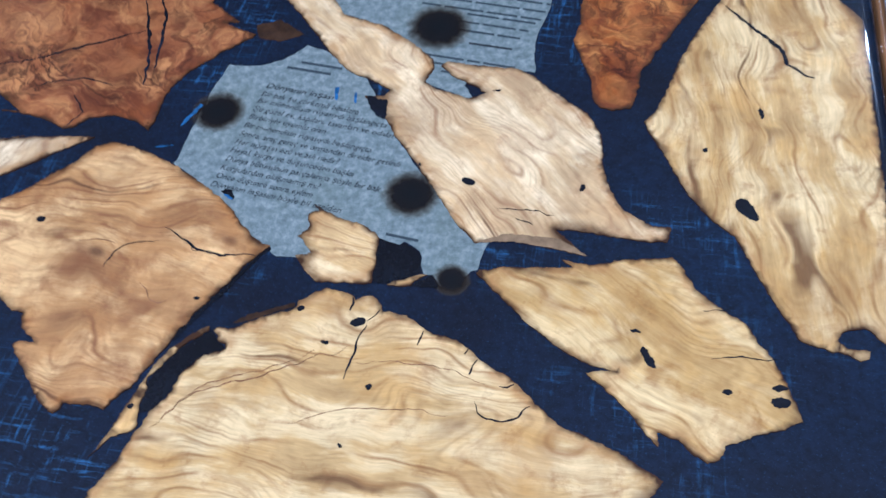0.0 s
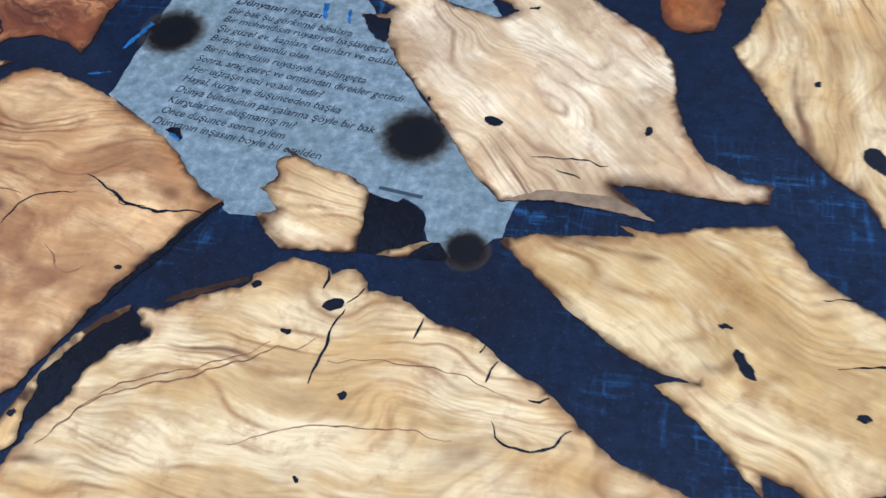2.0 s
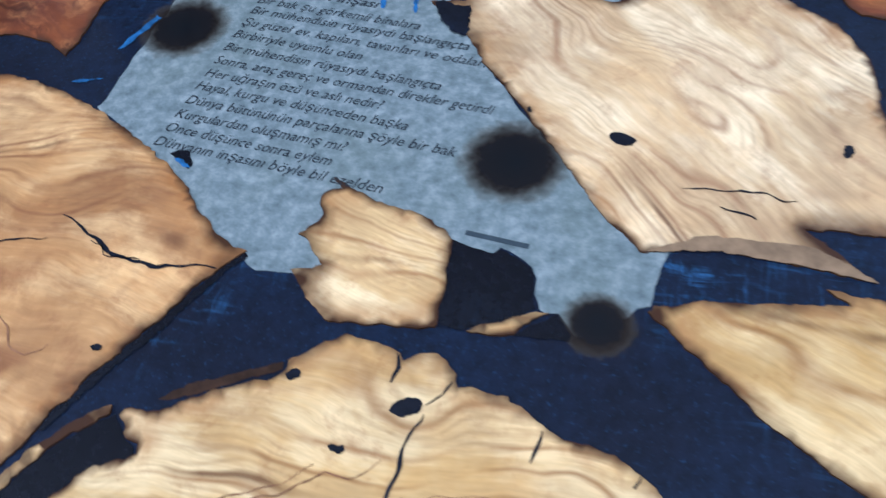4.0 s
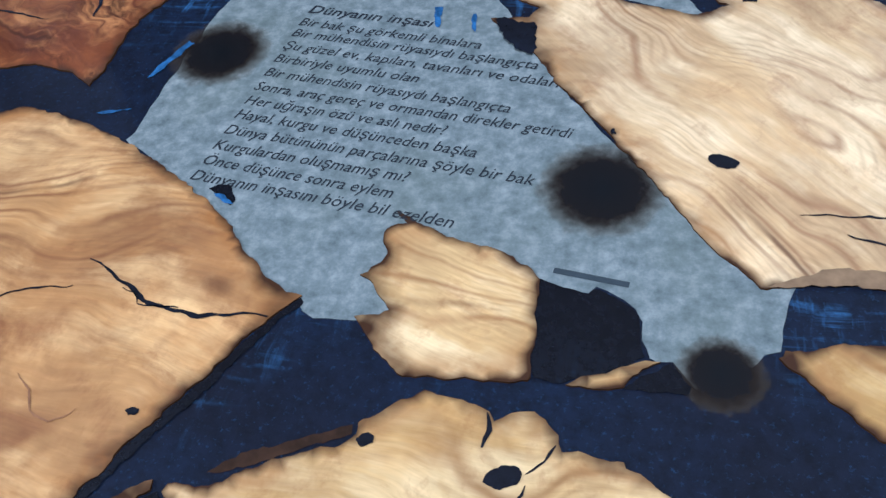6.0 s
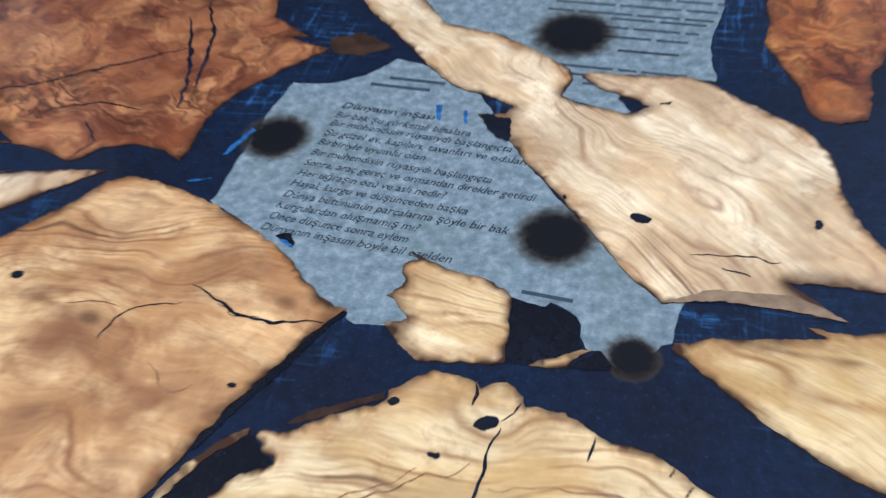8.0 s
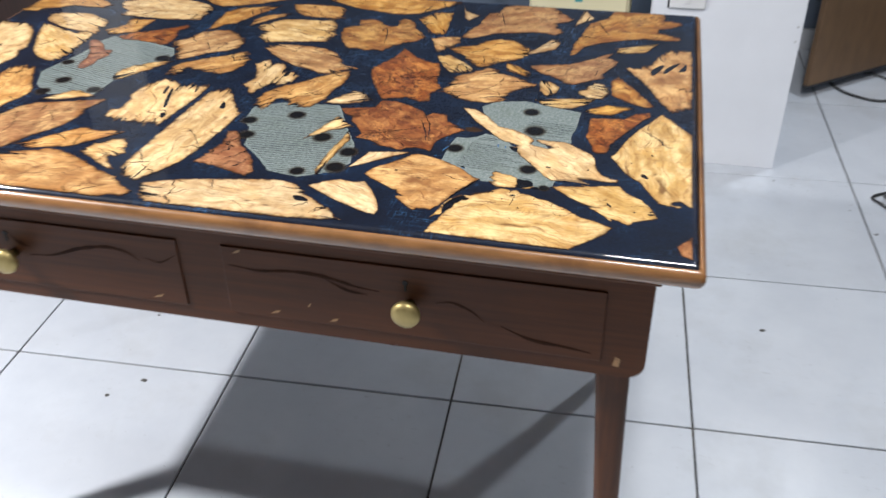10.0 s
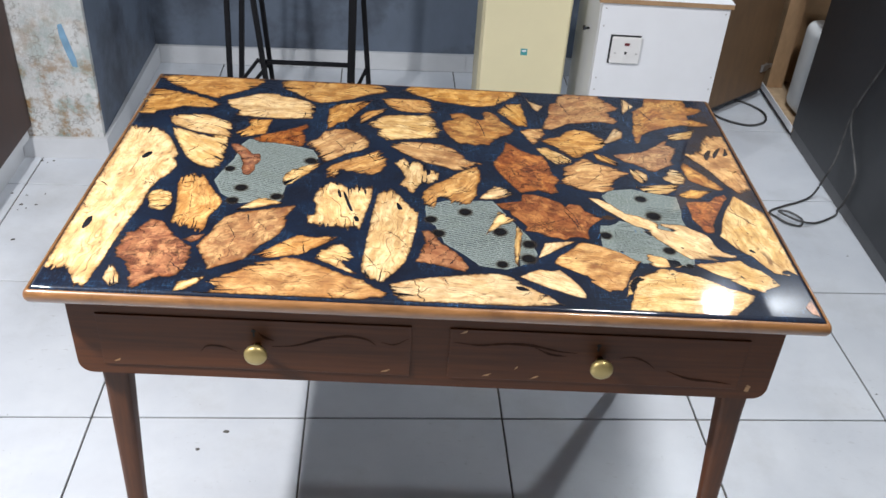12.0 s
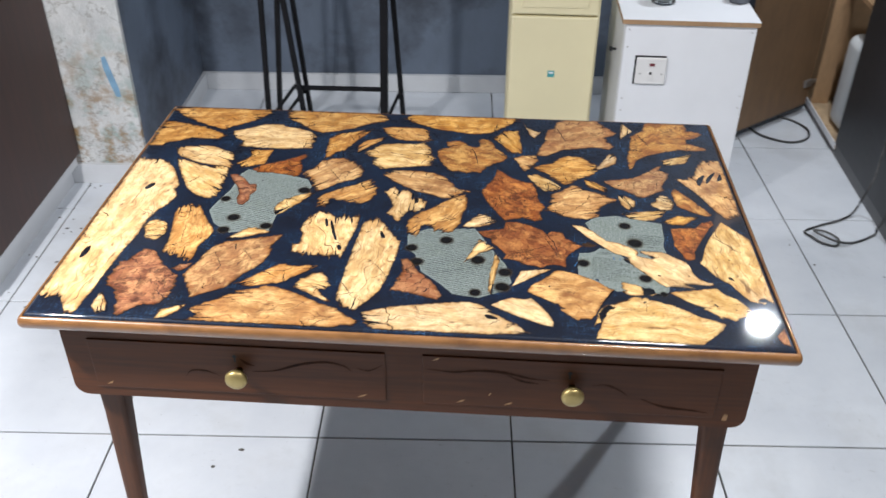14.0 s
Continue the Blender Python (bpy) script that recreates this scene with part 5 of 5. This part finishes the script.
def ruled(sheet, pts, angle, gap, thick, skip=3.0):
    """Lines of print too small to read, over a whole sheet, each cut off at the sheet's edge."""
    ca, sa = math.cos(radians(angle)), math.sin(radians(angle))
    rng_line = random.Random(int(gap * 100))
    turned = [(x * ca + y * sa, -x * sa + y * ca) for x, y in pts]
    level = min(v for _, v in turned) + gap
    while level < max(v for _, v in turned) - gap:
        cuts = []
        for (u0, v0), (u1, v1) in zip(turned, turned[1:] + turned[:1]):
            if (v0 > level) != (v1 > level):
                cuts.append(u0 + (u1 - u0) * (level - v0) / (v1 - v0))
        cuts.sort()
        for u0, u1 in zip(cuts[::2], cuts[1::2]):
            if u1 - u0 > 4 * skip:
                words_bars((u0 + skip) * ca - level * sa, (u0 + skip) * sa + level * ca, u1 - u0 - 2 * skip, angle, thick * rng_line.uniform(0.6, 1.2), sheet, rng_line.choice((M_INK, M_INK_PALE)))
        level += gap


ruled(sheet_B, OUTLINE[1], 21, 5.0, 1.5)
ruled(sheet_A, OUTLINE[0], -17, 5.4, 1.3, 5.0)


# ---- things round the table ----
# cream air conditioner tower
ac = base("air_conditioner", "cream floor-standing air conditioner tower", "air conditioner", (0.872, 1.80, 0))
part("body", box(-0.145, 0.012, 0.02, 0.145, 0.29, 0.98, 0.012), M_CREAM, ac)
part("front_panel", box(-0.138, -0.006, 0.05, 0.138, 0.014, 0.606, 0.006), M_CREAM, ac)
part("upper_panel", box(-0.138, -0.006, 0.612, 0.138, 0.014, 0.95, 0.006), M_CREAM, ac)
part("inset_panel", box(-0.105, -0.0095, 0.636, 0.105, -0.0055, 0.92, 0.0018), M_CREAM, ac)
part("foot", box(-0.15, 0.0, 0, 0.15, 0.30, 0.022, 0.004), M_GREYBOARD, ac)
st = part("sticker", box(-0.010, -0.0072, 0.403, 0.012, -0.0058, 0.425), M_TEAL, ac, "small teal and white sticker")
part("sticker_stripe", box(-0.006, -0.0080, 0.415, 0.008, -0.0070, 0.421), M_LAMINATE, st)

# white cabinet with a switch
cab = base("white_cabinet", "white laminate cabinet with bare fibreboard edge under its top", "cabinet", (1.079, 1.65, 0))
CW, CD, CH = 0.389, 0.40, 0.644
part("front_side", box(0.0, 0.0, 0.0, CW, 0.018, CH, 0.001), M_LAMINATE, cab)
part("left_side", box(-0.002, 0.0185, 0.0, 0.016, CD, CH, 0.001), M_LAMINATE, cab)
part("right_side", box(CW - 0.018, 0.0185, 0.0, CW, CD, CH, 0.001), M_LAMINATE, cab)
part("back_side", box(0.017, CD - 0.018, 0.0, CW - 0.019, CD, CH, 0.001), M_LAMINATE, cab)
top = part("top", box(-0.012, -0.010, CH + 0.0145, CW + 0.006, CD + 0.006, CH + 0.017, 0.0005), M_LAMINATE, cab)
part("top_edge", box(-0.012, -0.010, CH + 0.0005, CW + 0.006, CD + 0.006, CH + 0.0142, 0.0005), M_BOARD, cab, "bare tan fibreboard edge")
bm = lathe([(0.004, 0), (0.004, 0.012), (0.008, 0.014), (0.008, 0.020), (0.005, 0.022)], 14)
bm.transform(pose(-0.002, 0.15, 0.505, 0, -90, 0))
part("handle", bm, M_GREYBOARD, cab, "small dark knob", True)
for sx, sz in ((0.012, 0.625), (0.012, 0.57), (0.014, 0.40), (0.014, 0.36), (CW - 0.012, 0.625), (CW - 0.012, 0.42), (CW - 0.012, 0.38)):
    bm = lathe([(0.0028, 0), (0.0026, 0.0008)], 10)
    bm.transform(pose(sx, 0.0, sz, 90, 0, 0))
    part("screw", bm, M_STEEL, cab)

sw = base("wall_switch", "white appliance switch with red rocker on the cabinet", "switch", (1.169, 1.65, 0.497))
part("recess", box(-0.051, -0.0010, -0.046, 0.044, -0.0002, 0.047), M_GREYBOARD, sw)
part("plate", box(-0.046, -0.011, -0.043, 0.047, -0.0012, 0.043, 0.004), M_SOCKET, sw)
part("red_rocker", box(-0.006, -0.0135, 0.017, 0.010, -0.0105, 0.026, 0.001), M_RED_PLASTIC, sw)
ro = part("toggle", box(-0.008, -0.0140, -0.028, 0.006, -0.0105, 0.0, 0.0015), M_SOCKET, sw)
part("toggle_mark", box(-0.004, -0.0146, -0.010, 0.003, -0.0138, -0.001, 0.0002), M_GREYBOARD, ro)
for sx in (-0.032, 0.034):
    bm = lathe([(0.003, 0), (0.003, 0.001)], 10)
    bm.transform(pose(sx, -0.0108, -0.008, 90, 0, 0))
    part("screw", bm, M_STEEL, sw)

jar = solid("glass_jar", lathe([(0.034, 0), (0.038, 0.004), (0.038, 0.09), (0.033, 0.10), (0.031, 0.10), (0.0355, 0.088), (0.0355, 0.008), (0.03, 0.006)], 28), M_GLASS,
            "clear glass jar standing on the white cabinet", "jar", smooth=True)
jar.location = (1.205, 1.80, CH + 0.0172)
bm = lathe([(0.032, 0), (0.036, 0.01), (0.034, 0.05), (0.030, 0.08), (0.018, 0.10), (0.012, 0.11)], 16)
for v in bm.verts:
    v.co += Vector((noise.noise(v.co * 40), noise.noise(v.co * 40 + Vector((5, 1, 2))), 0)) * 0.006
cloth = solid("cloth_bundle", bm, M_CLOTH, "crumpled dark grey cloth bundle on the white cabinet", "cloth", smooth=True)
cloth.location = (1.445, 1.83, CH + 0.0172)

# grey cabinets along the right side, with one open compartment
gc = base("grey_cabinet", "tall dark grey cabinet with tan fibreboard inside", "cabinet")
GF = 2.066
part("closed_front", box(GF, -1.6, 0.048, GF + 0.02, 2.0, 2.1, 0.001), M_GREYBOARD, gc)
part("toe_board", box(GF + 0.006, -1.6, 0, GF + 0.03, 2.0, 0.0475), M_TOE, gc, "dusty grey toe board")
part("far_toe_board", box(GF + 0.012, 2.0005, 0, GF + 0.03, 2.44, 0.0205), M_GREYBOARD, gc)
part("partition", box(GF + 0.021, 1.985, 0.0465, 2.70, 2.0, 2.1), M_BOARD, gc)
part("shelf", box(GF + 0.004, 2.001, 0.022, 2.70, 2.44, 0.046, 0.001), M_SHELFTOP, gc, "worn stained shelf board")
part("shelf_edge", box(GF, 2.001, 0.021, GF + 0.0035, 2.44, 0.047), M_LAMINATE, gc)
part("back_board", box(2.68, 2.001, 0.0465, 2.70, 2.42, 2.1), M_BOARD, gc)
part("far_side", box(GF + 0.002, 2.422, 0.0465, 2.68, 2.44, 2.1), M_BOARD, gc)
part("stile", box(GF + 0.004, 2.362, 0.0465, GF + 0.07, 2.421, 2.1, 0.001), M_BOARD, gc)
part("upper_shelf", box(GF + 0.03, 2.001, 0.53, 2.68, 2.36, 0.546), M_BOARD, gc)
roomed(gc)
gc.matrix_world = pose(0, 0, 0, 0, 0, ROOM) @ pose(GF + 0.008, 2.1, 0, 0, 0, -3.4) @ pose(-GF, -2.1, 0)
door = base("cabinet_door", "brown fibreboard cabinet door standing wide open", "door", (GF + 0.006, 2.362, 0), rz=217.7)
part("leaf", box(0.0, -0.018, 0.043, 0.46, 0.0, 1.9, 0.001), M_DOORBACK, door)
part("edge_band", box(0.0, -0.0182, 0.036, 0.46, 0.0002, 0.0425), M_GREYBOARD, door)
hinge = part("hinge", box(0.004, 0.0005, 0.125, 0.05, 0.012, 0.155, 0.003), M_STEEL, door, "steel cup hinge")
part("hinge_arm", box(-0.05, 0.002, 0.133, 0.003, 0.010, 0.147, 0.002), M_STEEL, hinge)
roomed(door)

# milky canister in the compartment
bm = box(-0.09, -0.07, 0, 0.09, 0.07, 0.36, 0.04, None, 4)
can = base("canister", "milky white plastic canister inside the open cabinet", "canister", (GF + 0.125, 2.14, 0.0465))
part("body", bm, M_CANISTER, can, "", True)
part("cap", lathe([(0.025, 0.358), (0.025, 0.385), (0.021, 0.388)], 18), M_RED_PLASTIC, can, "dark red screw cap", True)
roomed(can)

# black metal stand at the back
stand = base("metal_stand", "black painted steel trestle stand by the back wall", "stand", (-0.011, 2.0, 0))


def bar_of(name, a, b, half):
    a, b = Vector(a), Vector(b)
    d = (b - a).normalized()
    s = d.cross(Vector((0, 1, 0))).normalized()
    t = s.cross(d)
    rings = [[p + s * half * i + t * half * j for i, j in ((-1, -1), (1, -1), (1, 1), (-1, 1))] for p in (a, b)]
    bm = loft(rings)
    bmesh.ops.recalc_face_normals(bm, faces=bm.faces)
    return part(name, bm, M_BLACK, stand)


bar_of("leg", (-0.133, -0.02, 0), (-0.10, -0.02, 1.02), 0.0085)
bar_of("leg", (-0.108, 0.03, 0), (-0.038, 0.03, 1.02), 0.0085)
bar_of("leg", (0.012, 0.0, 0.0), (-0.085, 0.0, 1.02), 0.0085)
bar_of("leg", (0.02, 0.06, 0.0), (-0.06, 0.06, 1.02), 0.0075)
bar_of("leg", (0.297, -0.02, 0), (0.323, -0.02, 1.02), 0.013)
bar_of("leg", (0.37, 0.05, 0), (0.305, 0.05, 1.02), 0.0085)
bar_of("cross_bar", (-0.028, 0.02, 0.234), (0.296, 0.02, 0.237), 0.0065)
bar_of("brace", (-0.03, 0.02, 0.242), (-0.115, 0.02, 0.13), 0.006)
bar_of("brace", (0.002, 0.035, 0.22), (-0.09, 0.035, 0.10), 0.006)
bar_of("brace", (0.352, 0.03, 0.22), (0.312, 0.03, 0.13), 0.006)
bar_of("top_bar", (-0.12, 0.0, 1.03), (0.36, 0.0, 1.03), 0.012)

# cables
cable = solid("power_cable", tube(smooth_line([(1.966, 1.30, 0.95), (1.959, 1.45, 0.74), (1.952, 1.551, 0.569), (1.949, 1.606, 0.451), (1.947, 1.655, 0.328), (1.947, 1.661, 0.22), (1.945, 1.660, 0.146), (1.929, 1.665, 0.06), (1.90, 1.645, 0.012), (1.84, 1.605, 0.006), (1.79, 1.58, 0.006), (1.72, 1.535, 0.006),
              (1.735, 1.50, 0.006), (1.757, 1.468, 0.006), (1.797, 1.455, 0.006), (1.812, 1.49, 0.010), (1.78, 1.525, 0.014), (1.745, 1.525, 0.016), (1.765, 1.49, 0.018), (1.80, 1.465, 0.016), (1.86, 1.478, 0.006), (1.94, 1.53, 0.006), (1.944, 1.535, 0.025), (1.952, 1.528, 0.06), (1.953, 1.516, 0.152), (1.951, 1.546, 0.197), (1.947, 1.634, 0.276), (1.944, 1.655, 0.335)]), 0.0036), M_CABLE,
              "dusty black cable hanging by the cabinet, knotted on the floor", "cable", smooth=True)
cable2 = solid("thin_cable", tube(smooth_line([(1.80, 2.45, 0.006), (1.72, 2.38, 0.006), (1.697, 2.32, 0.005), (1.735, 2.23, 0.005), (1.827, 2.178, 0.005), (1.905, 2.215, 0.005), (1.927, 2.30, 0.005), (1.877, 2.385, 0.005), (1.80, 2.43, 0.005)]), 0.0045), M_CABLE,
               "black cable looped on the floor beside the door", "cable", smooth=True)

# grime and chips on the floor
rng = random.Random(4)
for k in range(46):
    x, y = rng.uniform(-0.6, 1.9), rng.uniform(0.05, 2.2)
    if k % 3 == 0:
        x, y = rng.uniform(-0.76, -0.62), rng.uniform(0.9, 1.66)
    s = rng.choice((0.003, 0.004, 0.006, 0.009))
    bm = bmesh.new()
    m = 7
    pts = [(x + s * rng.uniform(0.5, 1.2) * math.cos(2 * math.pi * i / m), y + 0.7 * s * rng.uniform(0.4, 1.2) * math.sin(2 * math.pi * i / m)) for i in range(m)]
    loft([[(px, py, 0.0006) for px, py in pts], [(x + (px - x) * 0.6, y + (py - y) * 0.6, 0.0022) for px, py in pts]], True, True, bm)
    solid("dirt_crumb", bm, M_GRIME, "small dark crumb of dirt on the tiled floor", "dirt", group="crumbs on the floor")
